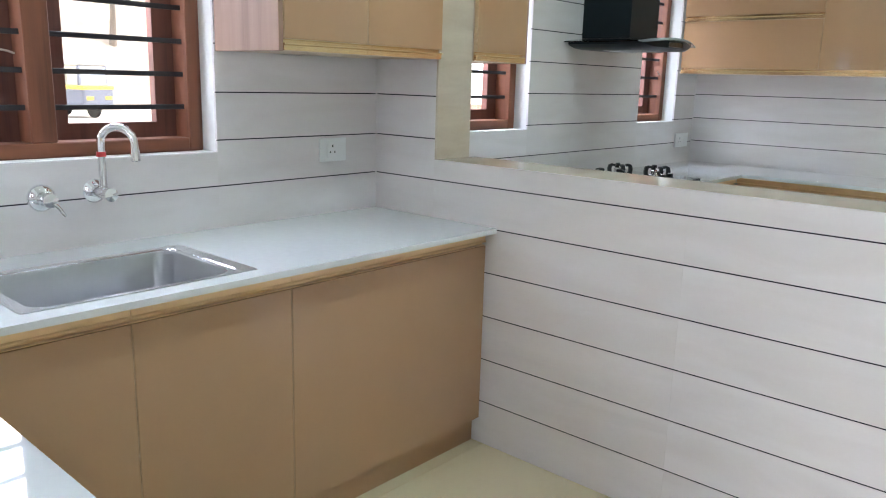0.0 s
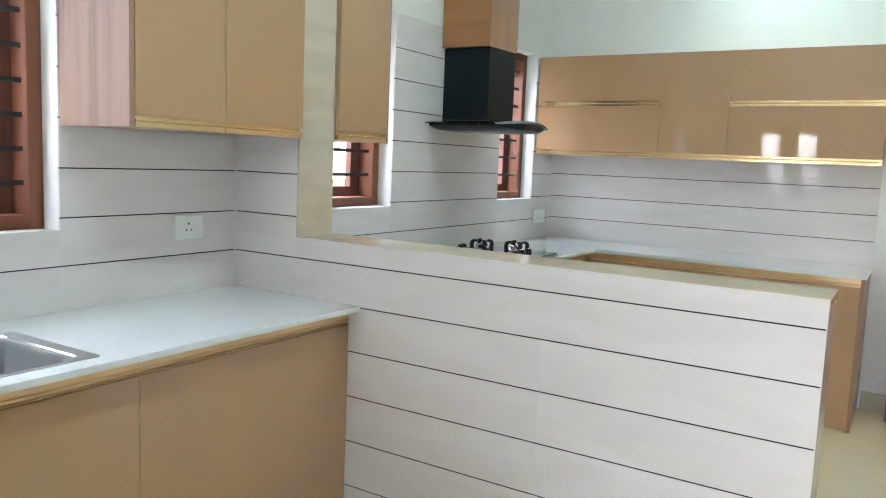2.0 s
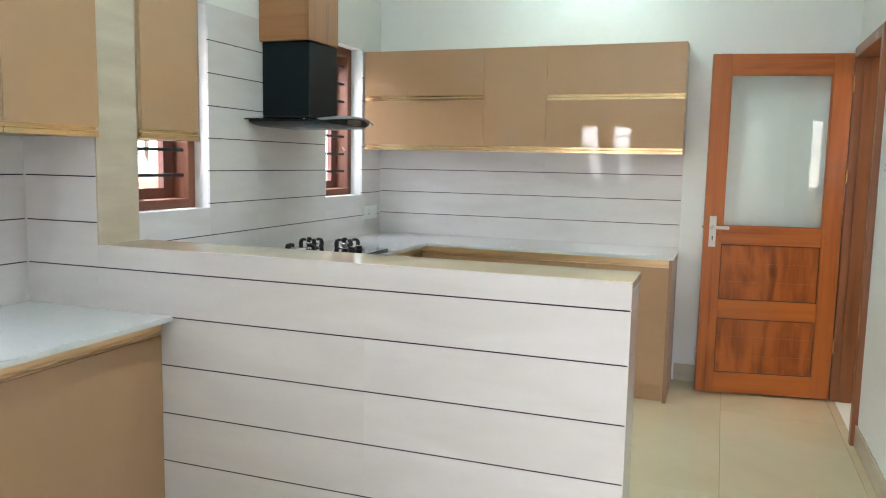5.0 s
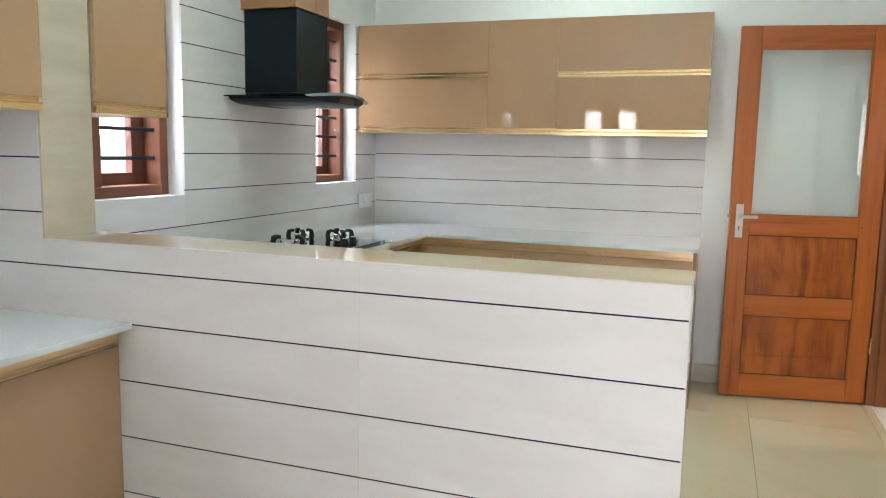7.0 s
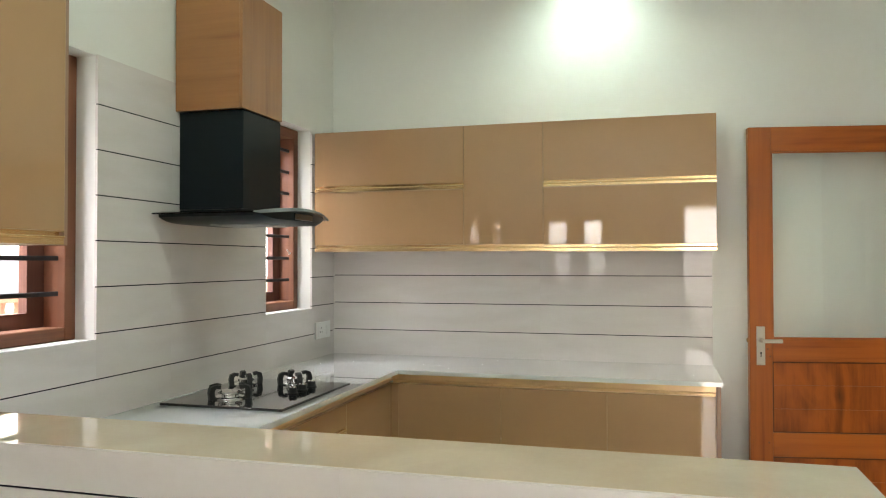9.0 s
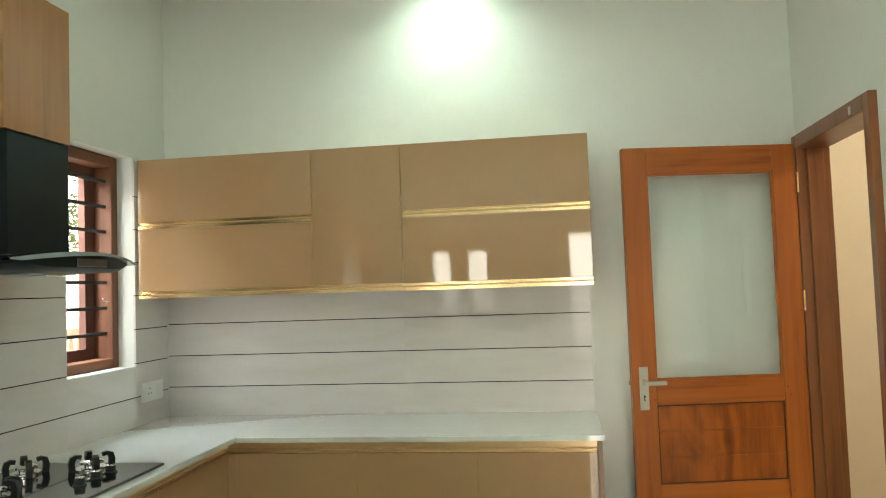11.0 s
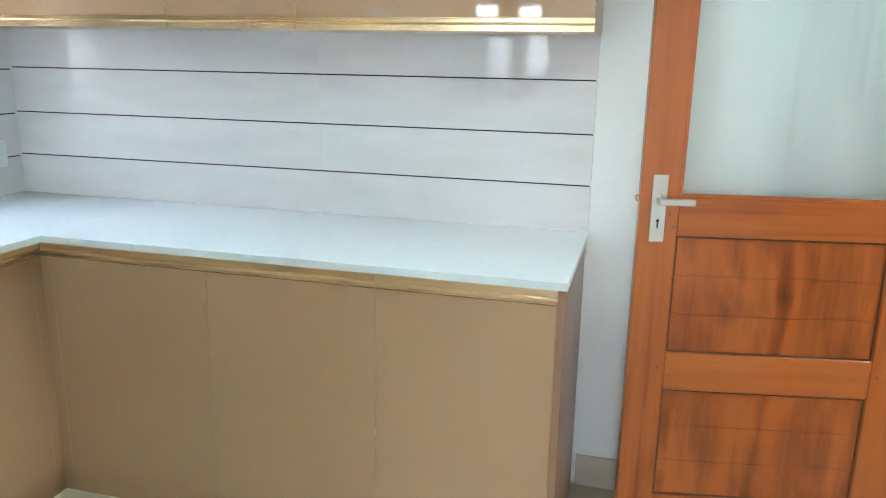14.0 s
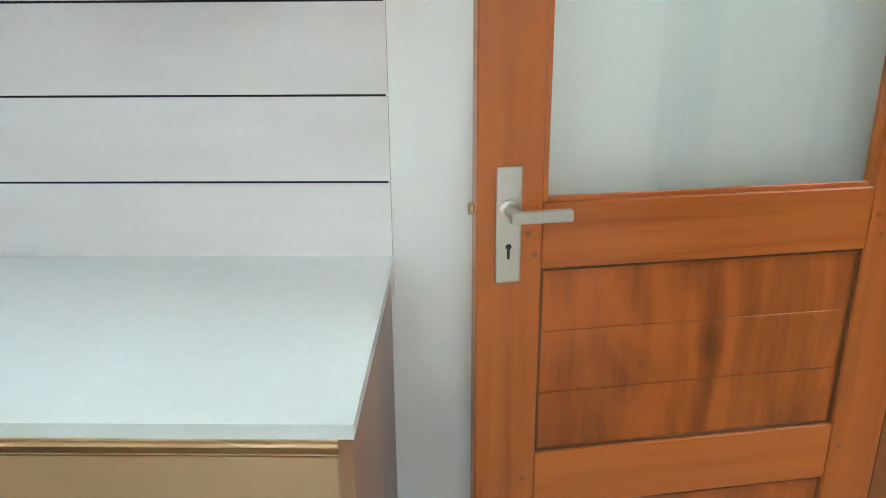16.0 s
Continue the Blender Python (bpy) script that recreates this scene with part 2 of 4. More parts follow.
M_DUCTFRONT = wood_mat("honey_teak_veneer_upright", (0.37, 0.165, 0.058), (0.24, 0.095, 0.033), 0.3, 2)
M_ENDWOOD = wood_mat("brown_end_panel_laminate", (0.28, 0.145, 0.08), (0.18, 0.09, 0.048), 0.35, 2)
M_DUCTSIDE = wood_mat("honey_teak_veneer_level", (0.37, 0.165, 0.058), (0.24, 0.095, 0.033), 0.3, 0)
M_DOORWOOD = wood_mat("varnished_teak", (0.43, 0.116, 0.021), (0.22, 0.046, 0.008), 0.32, 2)
M_DOORRAIL = wood_mat("varnished_teak_rail", (0.47, 0.128, 0.0225), (0.28, 0.062, 0.011), 0.32, 0)
M_DOORPANEL = panel_mat("dark_heart_teak_panel", (0.42, 0.106, 0.018), (0.24, 0.055, 0.010), (0.06, 0.013, 0.004))
# dark brown puts the shade of the door-panel gaps into the colour
M_SHADOW_GAP = wood_mat("shadow_gap_brown", (0.13, 0.036, 0.011), (0.07, 0.019, 0.007), 0.4, 2)
# same window timber, coloured darker for the shade on the backlit casements
M_CASEMENT_SHADE = wood_mat("shaded_window_timber", (0.15, 0.052, 0.034), (0.075, 0.025, 0.018), 0.6, 2, coat=0.0)
M_FRAMEWOOD = wood_mat("brown_varnished_hardwood", (0.27, 0.092, 0.032), (0.15, 0.045, 0.017), 0.35, 2)
M_WINWOOD = wood_mat("red_brown_window_timber", (0.21, 0.072, 0.032), (0.10, 0.032, 0.015), 0.55, 2, coat=0.0)
M_WINRAIL = wood_mat("red_brown_window_rail", (0.21, 0.072, 0.032), (0.10, 0.032, 0.015), 0.55, 1, coat=0.0)
M_BAR = mat("black_iron_bar", (0.035, 0.035, 0.04), 0.45, metal=0.4, var=0.2, scale=30)
M_GLASS = glass_mat("clear_glass")
M_FROST = glass_mat("dusty_door_glass", 0.0, (0.92, 0.96, 0.94))
M_BLACKSTEEL = mat("black_coated_steel", (0.008, 0.014, 0.018), 0.32, metal=0.0, var=0.15, scale=5, spec=0.18)
M_BLACKGLASS = mat("black_tempered_glass", (0.01, 0.011, 0.013), 0.05, var=0.05, scale=10, coat=0.6)
M_SMOKE = glass_mat("smoked_hood_glass", 0.02, (0.58, 0.62, 0.64))
# hood glass lip: lightened grey carries the sheen of the canopy edge
M_LIP = mat("grey_sheen_glass", (0.26, 0.31, 0.33), 0.25, var=0.05, scale=12, coat=0.4)
M_CHROME = mat("polished_chrome", (0.86, 0.87, 0.88), 0.07, metal=1.0, var=0.03, scale=20)
M_STEEL = mat("brushed_stainless_steel", (0.44, 0.45, 0.46), 0.36, metal=1.0, var=0.03, scale=14)
M_RIM = mat("polished_steel_rim", (0.66, 0.67, 0.68), 0.2, metal=1.0, var=0.04, scale=20)
M_NICKEL = mat("satin_nickel", (0.62, 0.59, 0.54), 0.35, metal=1.0, var=0.06, scale=25)
M_CASTIRON = mat("black_cast_iron", (0.016, 0.016, 0.018), 0.5, var=0.3, scale=40, bump=0.2, bscale=200)
M_PLASTIC = mat("white_switch_plastic", (0.82, 0.83, 0.82), 0.3, var=0.02, scale=10)
M_HOLE = mat("dark_socket_hole", (0.01, 0.01, 0.01), 0.6, var=0.1, scale=30)
M_RED = mat("red_plastic_band", (0.65, 0.04, 0.04), 0.4, var=0.05, scale=20)
M_LAMP = emit_mat("lamp_diffuser", (0.9, 1.0, 0.96), 14.0)


# ---- builders ----
def box(bm, x0, x1, y0, y1, z0, z1, bev=0.0, seg=1):
    vs = [bm.verts.new(v) for v in ((x0, y0, z0), (x1, y0, z0), (x1, y1, z0), (x0, y1, z0), (x0, y0, z1), (x1, y0, z1), (x1, y1, z1), (x0, y1, z1))]
    fs = [bm.faces.new([vs[i] for i in f]) for f in ((0, 3, 2, 1), (4, 5, 6, 7), (0, 1, 5, 4), (1, 2, 6, 5), (2, 3, 7, 6), (3, 0, 4, 7))]
    if bev:
        es = list({e for f in fs for e in f.edges})
        bmesh.ops.bevel(bm, geom=es, offset=bev, segments=seg, affect='EDGES', profile=0.5)
    return bm


def boxes(*dims, bev=0.0, seg=1):
    bm = bmesh.new()
    for d in dims:
        box(bm, *d, bev=bev, seg=seg)
    return bm


def ring(centre, axis, radius, n=16, phase=0.0):
    a = Vector(axis).normalized()
    u = a.orthogonal().normalized()
    v = a.cross(u)
    return [Vector(centre) + radius * (math.cos(phase + 2 * math.pi * k / n) * u + math.sin(phase + 2 * math.pi * k / n) * v) for k in range(n)]


def lathe(bm, origin, axis, profile, n=20):
    """Turned solid: profile is (radius, distance along the axis)."""
    a = Vector(axis).normalized()
    prev = None
    for r, d in profile:
        cur = [bm.verts.new(p) for p in ring(Vector(origin) + a * d, a, max(r, 0.0004), n)]
        if prev:
            for k in range(n):
                bm.faces.new((prev[k], prev[(k + 1) % n], cur[(k + 1) % n], cur[k]))
        else:
            bm.faces.new(cur[::-1])
        prev = cur
    bm.faces.new(prev)
    return bm


def tube(bm, pts, radius, n=12):
    """Round bar along a line of points."""
    pts = [Vector(p) for p in pts]
    u = None
    prev = None
    for i, p in enumerate(pts):
        d = (pts[min(i + 1, len(pts) - 1)] - pts[max(i - 1, 0)]).normalized()
        u = d.orthogonal().normalized() if u is None else (u - d * u.dot(d)).normalized()
        v = d.cross(u)
        r = radius[i] if isinstance(radius, (list, tuple)) else radius
        cur = [bm.verts.new(p + r * (math.cos(2 * math.pi * k / n) * u + math.sin(2 * math.pi * k / n) * v)) for k in range(n)]
        if prev:
            for k in range(n):
                bm.faces.new((prev[k], prev[(k + 1) % n], cur[(k + 1) % n], cur[k]))
        else:
            bm.faces.new(cur[::-1])
        prev = cur
    bm.faces.new(prev)
    return bm


def mesh_ob(name, bm, material, smooth=False):
    bmesh.ops.recalc_face_normals(bm, faces=bm.faces)
    me = bpy.data.meshes.new(name)
    bm.to_mesh(me)
    bm.free()
    me.materials.append(material)
    if smooth:
        for poly in me.polygons:
            poly.use_smooth = True
        me.set_sharp_from_angle(angle=radians(35))
    return new(name, me)


def thing(name, loc, label, category, group="", rz=0.0):
    ob = new(name)
    ob.empty_display_size = 0.1
    ob.matrix_basis = pose(*loc, 0, 0, rz)
    return tagged(ob, label, category, group)


def part(name, bm, material, parent, label="", smooth=False, local=False):
    """One mesh under a thing or a part. Coordinates are the world's, or the thing's own where local."""
    ob = mesh_ob(name, bm, material, smooth)
    ob.parent = parent
    if not local and parent.type == 'EMPTY':
        ob.matrix_parent_inverse = parent.matrix_basis.inverted()
    if label:
        ob["label"] = label
    return ob


def structure(name, bm, material, label, category):
    return tagged(mesh_ob(name, bm, material), label, category, kind="structure")


# ---- plan ----
XW, XE, YS, YN, ZC = -2.09, 0.98, -0.13, 5.31, 3.15   # inner wall faces, ceiling
T = 0.2
TE = 0.11
TILE = 0.01
GROOVES = [0.172, 0.343, 0.513, 0.681, 0.848, 0.999, 1.155, 1.314, 1.472, 1.628, 1.784, 1.94]
TILE_TOP = 2.118
W1 = (0.505, 1.54, 1.115, 2.12)
W2 = (2.52, 3.327, 1.142, 2.115)
W3 = (4.49, 5.0, 1.15, 2.135)
WS = (-1.62, -0.76, 1.12, 1.99)
DE = (4.42, 5.265, 2.09)


def wall_boxes(u0, u1, z0, z1, holes):
    """Rectangles of a wall round its openings: (u0, u1, z0, z1)."""
    out, u = [], u0
    for a, b, c, d in sorted(holes):
        if a > u:
            out.append((u, a, z0, z1))
        if c > z0:
            out.append((a, b, z0, c))
        if d < z1:
            out.append((a, b, d, z1))
        u = b
    if u < u1:
        out.append((u, u1, z0, z1))
    return out


west = structure("wall_west", boxes(*[(XW - 0.23, XW, a, b, c, d) for a, b, c, d in wall_boxes(YS - T, YN + T, -0.4, ZC, [W1, W2, W3])]), M_PAINT, "white painted outer wall with three window openings", "wall")
south = structure("wall_south", boxes(*[(a, b, YS - T, YS, c, d) for a, b, c, d in wall_boxes(XW, XE + T, -0.4, ZC, [WS, (0.06, 0.93, 0.0, 2.1)])]), M_PAINT, "white painted wall with a window and a doorway", "wall")
north = structure("wall_north", boxes((XW, XE + TE, YN, YN + T, -0.4, ZC)), M_PAINT, "white painted wall behind the wall cabinets", "wall")
east = structure("wall_east", boxes(*[(XE, XE + TE, a, b, c, d) for a, b, c, d in wall_boxes(YS, YN, -0.4, ZC, [(DE[0] + 0.02, DE[1] - 0.02, 0.0, DE[2] - 0.02)])]), M_PAINT, "white painted wall with a doorway", "wall")
ceiling = structure("ceiling", boxes((XW - 0.23, XE + T, YS - T, YN + T, ZC, ZC + 0.12)), M_CEIL, "white painted flat ceiling", "ceiling")
floor = structure("floor", boxes((XW, XE, YS, YN, -0.3, -0.004)), M_GROUT, "beige vitrified tile floor with thin grout joints", "floor")
# stub wall, half wall and cap
STUB_X, HW_X, HW_Y0, HW_Y1 = -1.745, 0.062, 2.285, 2.47
stub = structure("wall_stub", boxes((XW, STUB_X - TILE, HW_Y0, HW_Y1, 0, ZC)), M_PAINT, "short full-height wall beside the half wall", "wall")
half = structure("half_wall", boxes((STUB_X - TILE, HW_X - TILE, HW_Y0, HW_Y1 - TILE, 0, 1.052)), M_GROOVE, "low half wall clad in grooved white tile strips", "half wall")
part("end_tile", boxes((STUB_X - TILE, STUB_X, HW_Y0 - TILE, HW_Y1, 1.077, ZC - 0.002), bev=0.001), M_CREAMTILE, stub, "cream marble end tile")
part("back_tile", boxes((STUB_X, HW_X - TILE, HW_Y1 - TILE, HW_Y1, 0.0, 1.052)), M_TILE, half)
part("end_tile", boxes((HW_X - TILE, HW_X, HW_Y0 + 0.0003, HW_Y1, 0.0, 1.052), bev=0.001), M_TILE, half, "white glazed end tile")
part("cap", boxes((STUB_X - 0.002, HW_X + 0.001, HW_Y0 + 0.0005, HW_Y1 + 0.035, 1.054, 1.077), bev=0.001, seg=2), M_CREAMTILE, half, "polished cream marble cap slab")
# skirting
part_sk = structure("baseboard", boxes((0.04, XE - 0.001, YN - 0.012, YN - 0.001, 0, 0.11), (XE - 0.012, XE - 0.001, YS, DE[0], 0, 0.11), bev=0.002), M_SKIRT, "beige tile skirting along the wall", "baseboard")

# adjacent room and hall
def shell(x0, x1, y0, y1, z1, holes, side, name, material):
    """Closes a neighbouring space: walls with one pierced side, its floor and ceiling."""
    t = 0.15
    walls = {"west": (x0 - t, x0, y0, y1), "east": (x1, x1 + t, y0, y1), "south": (x0, x1, y0 - t, y0), "north": (x0, x1, y1, y1 + t)}
    for k, (a, b, c, d) in walls.items():
        if k in side:
            if k in ("south", "north"):
                dims = [(p, q, c, d, r, s) for p, q, r, s in wall_boxes(a, b, -0.3, z1, holes.get(k, []))]
            else:
                dims = [(a, b, p, q, r, s) for p, q, r, s in wall_boxes(c, d, -0.3, z1, holes.get(k, []))]
            structure("wall_" + k + "_" + name, boxes(*dims), material, "plain painted wall of the neighbouring room", "wall")
    structure("floor_" + name, boxes((x0, x1, y0, y1, -0.3, -0.002)), M_FLOOR, "beige tiled floor of the neighbouring room", "floor")
    structure("ceiling_" + name, boxes((x0, x1, y0, y1, z1, z1 + 0.1)), M_CEIL, "white ceiling of the neighbouring room", "ceiling")


shell(XE + TE, 4.3, 1.6, 6.2, 2.9, {"south": [(2.45, 3.15, 1.1, 2.0)]}, ("east", "south", "north"), "store", M_CREAM)
structure("wall_west_store", boxes((XE + TE, XE + TE + 0.01, 1.6, DE[0], -0.3, 2.9), (XE + TE, XE + TE + 0.01, DE[1], 6.2, -0.3, 2.9), (XE + TE, XE + TE + 0.01, DE[0], DE[1], DE[2], 2.9)), M_CREAM, "cream painted wall round the doorway", "wall")
# the hall's south opening is unseen, added to let light in
shell(-0.45, 3.2, -4.0, YS - T, 2.9, {"south": [(-0.1, 2.4, 0.3, 2.3)]}, ("east", "south", "west"), "hall", M_PAINT)
structure("wall_north_hall", boxes((XE + T, 3.2, YS - T, YS, -0.3, 2.9)), M_PAINT, "white painted wall of the hall", "wall")


# ---- windows ----
def barred_window(name, axis, plane, u0, u1, z0, z1, out, mullions=(), zbar=1.28, gap=0.112, label=""):
    """Timber window set back in its reveal: frame, mullions, iron bars on the room side, glazed casements outside.
    axis 'y': in a wall along y, at x = plane; out: the sign of the outdoor side."""
    def bx(a, b, d0, d1, c, d):
        lo, hi = sorted((plane + out * d0, plane + out * d1))
        return (lo, hi, a, b, c, d) if axis == 'y' else (a, b, lo, hi, c, d)

    win = tagged(new(name), label, "window", kind="structure")
    mid = (u0 + u1) / 2
    win.matrix_basis = pose(*((plane + out * 0.1, mid, z0) if axis == 'y' else (mid, plane + out * 0.1, z0)))
    f = 0.05
    D0, D1 = 0.085, 0.175
    rail = M_WINRAIL if axis == 'y' else M_FRAMEWOOD
    part("jamb", boxes(bx(u0, u0 + f, D0, D1, z0, z1), bev=0.003), M_WINWOOD, win)
    part("jamb", boxes(bx(u1 - f, u1, D0, D1, z0, z1), bev=0.003), M_WINWOOD, win)
    part("sill", boxes(bx(u0 + f, u1 - f, D0, D1, z0, z0 + 0.045), bev=0.003), rail, win)
    part("head", boxes(bx(u0 + f, u1 - f, D0, D1, z1 - f, z1), bev=0.003), rail, win)
    edges = [u0 + f] + [v for m in mullions for v in (m - 0.037, m + 0.037)] + [u1 - f]
    for m in mullions:
        part("mullion", boxes(bx(m - 0.037, m + 0.037, D0, D1, z0 + 0.045, z1 - f), bev=0.003), M_WINWOOD, win)
    for a, b in zip(edges[0::2], edges[1::2]):
        z = zbar
        while z < z1 - f - 0.03:
            part("bar", boxes(bx(a - 0.012, b + 0.012, D0 + 0.028, D0 + 0.04, z - 0.008, z + 0.008), bev=0.002), M_BAR, win)
            z += gap
        s = 0.07
        cas = part("casement", boxes(bx(a - 0.012, a + s, D1, D1 + 0.035, z0 + 0.02, z1 - 0.02), bx(b - s, b + 0.012, D1, D1 + 0.035, z0 + 0.02, z1 - 0.02), bx(a + s, b - s, D1, D1 + 0.035, z0 + 0.02, z0 + 0.02 + 0.075), bx(a + s, b - s, D1, D1 + 0.035, z1 - 0.095, z1 - 0.02)), M_CASEMENT_SHADE, win, "red-brown casement, colour darkened for shade")
        pane = part("pane", boxes(bx(a + s - 0.005, b - s + 0.005, D1 + 0.015, D1 + 0.019, z0 + 0.09, z1 - 0.09)), M_GLASS, cas, "clear glass pane")
        pane.visible_shadow = False
        if a > u0 + f + 0.001:
            continue
        # hook-and-eye stay on the inner side
        hook = bmesh.new()
        pts = [(b - 0.02, D0 + 0.02, z0 + 0.30), (b - 0.045, D0 - 0.004, z0 + 0.305), (b - 0.075, D0 - 0.008, z0 + 0.31), (b - 0.088, D0 - 0.006, z0 + 0.322)]
        tube(hook, [((plane + out * d, u, z) if axis == 'y' else (u, plane + out * d, z)) for u, d, z in pts], 0.003, 8)
        part("hook", hook, M_NICKEL, win, "small bright metal window hook", smooth=True)
    return win


barred_window("window_1", 'y', XW + TILE, *W1, -1, mullions=(1.022,), zbar=1.262, gap=0.107, label="red-brown timber window with black iron bars over the sink")
barred_window("window_2", 'y', XW + TILE, *W2, -1, mullions=(2.905,), zbar=1.30, gap=0.12, label="red-brown timber window with black iron bars beside the wall cabinet")
barred_window("window_3", 'y', XW + TILE, *W3, -1, zbar=1.31, gap=0.118, label="narrow red-brown barred timber window beside the cooker hood")
barred_window("window_4", 'x', YS, *WS, -1, mullions=((WS[0] + WS[1]) / 2,), zbar=1.3, gap=0.115, label="red-brown timber window with iron bars behind the worktop")
barred_window("window_5", 'x', 1.6, 2.45, 3.15, 1.1, 2.0, -1, mullions=(2.8,), zbar=1.25, gap=0.11, label="barred timber window of the neighbouring room")

# ---- wall tiles ----
TILE_CACHE = {}


def tile_piece(parent, lo, hi, material):
    """One tile strip, an object of its own on a mesh shared by strips of its size."""
    size = tuple(round(b - a, 4) for a, b in zip(lo, hi))
    key = (size, material.name)
    if key not in TILE_CACHE:
        bm = boxes((0, size[0], 0, size[1], 0, size[2]))
        bmesh.ops.recalc_face_normals(bm, faces=bm.faces)
        me = bpy.data.meshes.new("tile")
        bm.to_mesh(me)
        bm.free()
        me.materials.append(material)
        TILE_CACHE[key] = me
    ob = new("tile", TILE_CACHE[key])
    ob.parent = parent
    ob.matrix_basis = pose(*lo)


def tile_field(parent, axis, d0, d1, u0, u1, z0, z1, holes=(), joints=(), lift=0.0):
    """Grooved tile strips over a stretch of wall, cut round the openings."""
    zs = [z + lift for z in GROOVES if z0 + 0.02 < z < z1 - 0.02]
    g = 0.0021
    bounds = list(zip([z0] + [z + g for z in zs], [z - g for z in zs] + [z1]))
    cuts = sorted({u0, u1, *[j for j in joints if u0 < j < u1], *[v for h in holes for v in h[:2] if u0 < v < u1]})
    for a, b in zip(cuts, cuts[1:]):
        ga = 0.0001 if a in joints else 0
        gb = 0.0001 if b in joints else 0
        for c, d in bounds:
            spans = [(c, d)]
            for h in holes:
                if h[0] - 1e-6 <= a and b <= h[1] + 1e-6:
                    spans = [s for lo, hi in spans for s in ((lo, min(hi, h[2])), (max(lo, h[3]), hi)) if s[1] - s[0] > 0.004]
            for lo, hi in spans:
                if axis == 'y':
                    tile_piece(parent, (d0, a + ga, lo), (d1, b - gb, hi), M_TILE)
                else:
                    tile_piece(parent, (a + ga, d0, lo), (b - gb, d1, hi), M_TILE)


def groove_back(axis, d0, d1, u0, u1, z0, z1, holes):
    dims = wall_boxes(u0, u1, z0, z1, holes)
    return boxes(*[((d0, d1, a, b, c, d) if axis == 'y' else (a, b, d0, d1, c, d)) for a, b, c, d in dims])


# ---- worktops ----
CT, CB = 0.854, 0.836
KT, KB = 0.872, 0.852


SINK = (-1.905, -1.505, 0.70, 1.285)
SX = -1.44
bm = boxes((XW + TILE, SINK[0], YS + 0.001, HW_Y0 - TILE, CB, CT), (SINK[0], SINK[1], YS + 0.001, SINK[2], CB, CT), (SINK[0], SINK[1], SINK[3], HW_Y0 - TILE, CB, CT), (SINK[1], SX, YS + 0.001, HW_Y0 - TILE, CB, CT))
bmesh.ops.remove_doubles(bm, verts=bm.verts, dist=0.0005)
sink_top = thing("worktop", (-1.8, 1.0, CB), "glossy white quartz worktop with a sink cut-out", "worktop")
part("slab", bm, M_COUNTER, sink_top)
part("slab", boxes((SX + 0.0004, -0.06, YS + 0.001, 0.48, CB, CT)), M_COUNTER, sink_top)
KX, KY = -1.479, 4.715
corner_top = thing("worktop", (-1.2, 4.9, KB), "glossy white quartz corner worktop with the gas hob on it", "worktop")
part("slab", boxes((XW + TILE, KX, HW_Y1 + 0.001, YN - TILE, KB, KT)), M_COUNTER, corner_top)
part("slab", boxes((KX + 0.0004, 0.034, KY, YN - TILE, KB, KT)), M_COUNTER, corner_top)


# ---- cabinets ----
class Run:
    """A row of cabinets: maps (along, out from the wall, up) to the world."""

    def __init__(self, axis, front, sign, dz=0.0):
        self.dz = dz
        self.axis, self.front, self.sign = axis, front, sign

    def box(self, a, b, o0, o1, z0, z1):
        """o: metres behind the door face (negative: proud of it)."""
        lo, hi = sorted((self.front - self.sign * o0, self.front - self.sign * o1))
        return (lo, hi, a, b, z0, z1) if self.axis == 'y' else (a, b, lo, hi, z0, z1)

    def base(self, a, z=0.0):
        return (self.front, a, z) if self.axis == 'y' else (a, self.front, z)


def gold_profile(run, a, b, z0, z1, flip=False):
    """Gold aluminium grip: a face band with a rolled lip, and a narrow finger channel under it (over it when flipped)."""
    bm = bmesh.new()
    zb, zt = z0 + 0.012, z1 - 0.002
    section = ((0.002, zt), (0.002, zb + 0.007), (-0.0008, zb + 0.005), (-0.002, zb + 0.0025), (-0.001, zb), (0.003, zb - 0.0006), (0.006, zb + 0.001), (0.006, zt - 0.003),
               (0.017, zt - 0.003), (0.017, z0 + 0.002), (0.001, z0 + 0.002), (0.001, z0), (0.0195, z0), (0.0195, zt))
    if flip:
        section = [(o, z0 + z1 - z) for o, z in section]
    k = len(section)
    ends = [[bm.verts.new(run.box(u, u, o, o, z, z)[0::2]) for o, z in section] for u in (a, b)]
    for i in range(k):
        bm.faces.new((ends[0][i], ends[0][(i + 1) % k], ends[1][(i + 1) % k], ends[1][i]))
    bm.faces.new(ends[0]), bm.faces.new(ends[1][::-1])
    bmesh.ops.recalc_face_normals(bm, faces=bm.faces)
    return bm


def door_front(name, run, a, b, z0, z1, parent):
    """Laminate front with pale edge bands on its two upright edges."""
    w = 0.0014
    d = part(name, boxes(run.box(a + w, b - w, 0.0, 0.019, z0, z1), bev=0.0008), M_CAB, parent)
    part("edge_band", boxes(run.box(a, a + w - 0.0002, 0.0003, 0.0185, z0, z1)), M_EDGE, d, "pale tan edge band")
    part("edge_band", boxes(run.box(b - w + 0.0002, b, 0.0003, 0.0185, z0, z1)), M_EDGE, d, "pale tan edge band")
    return d


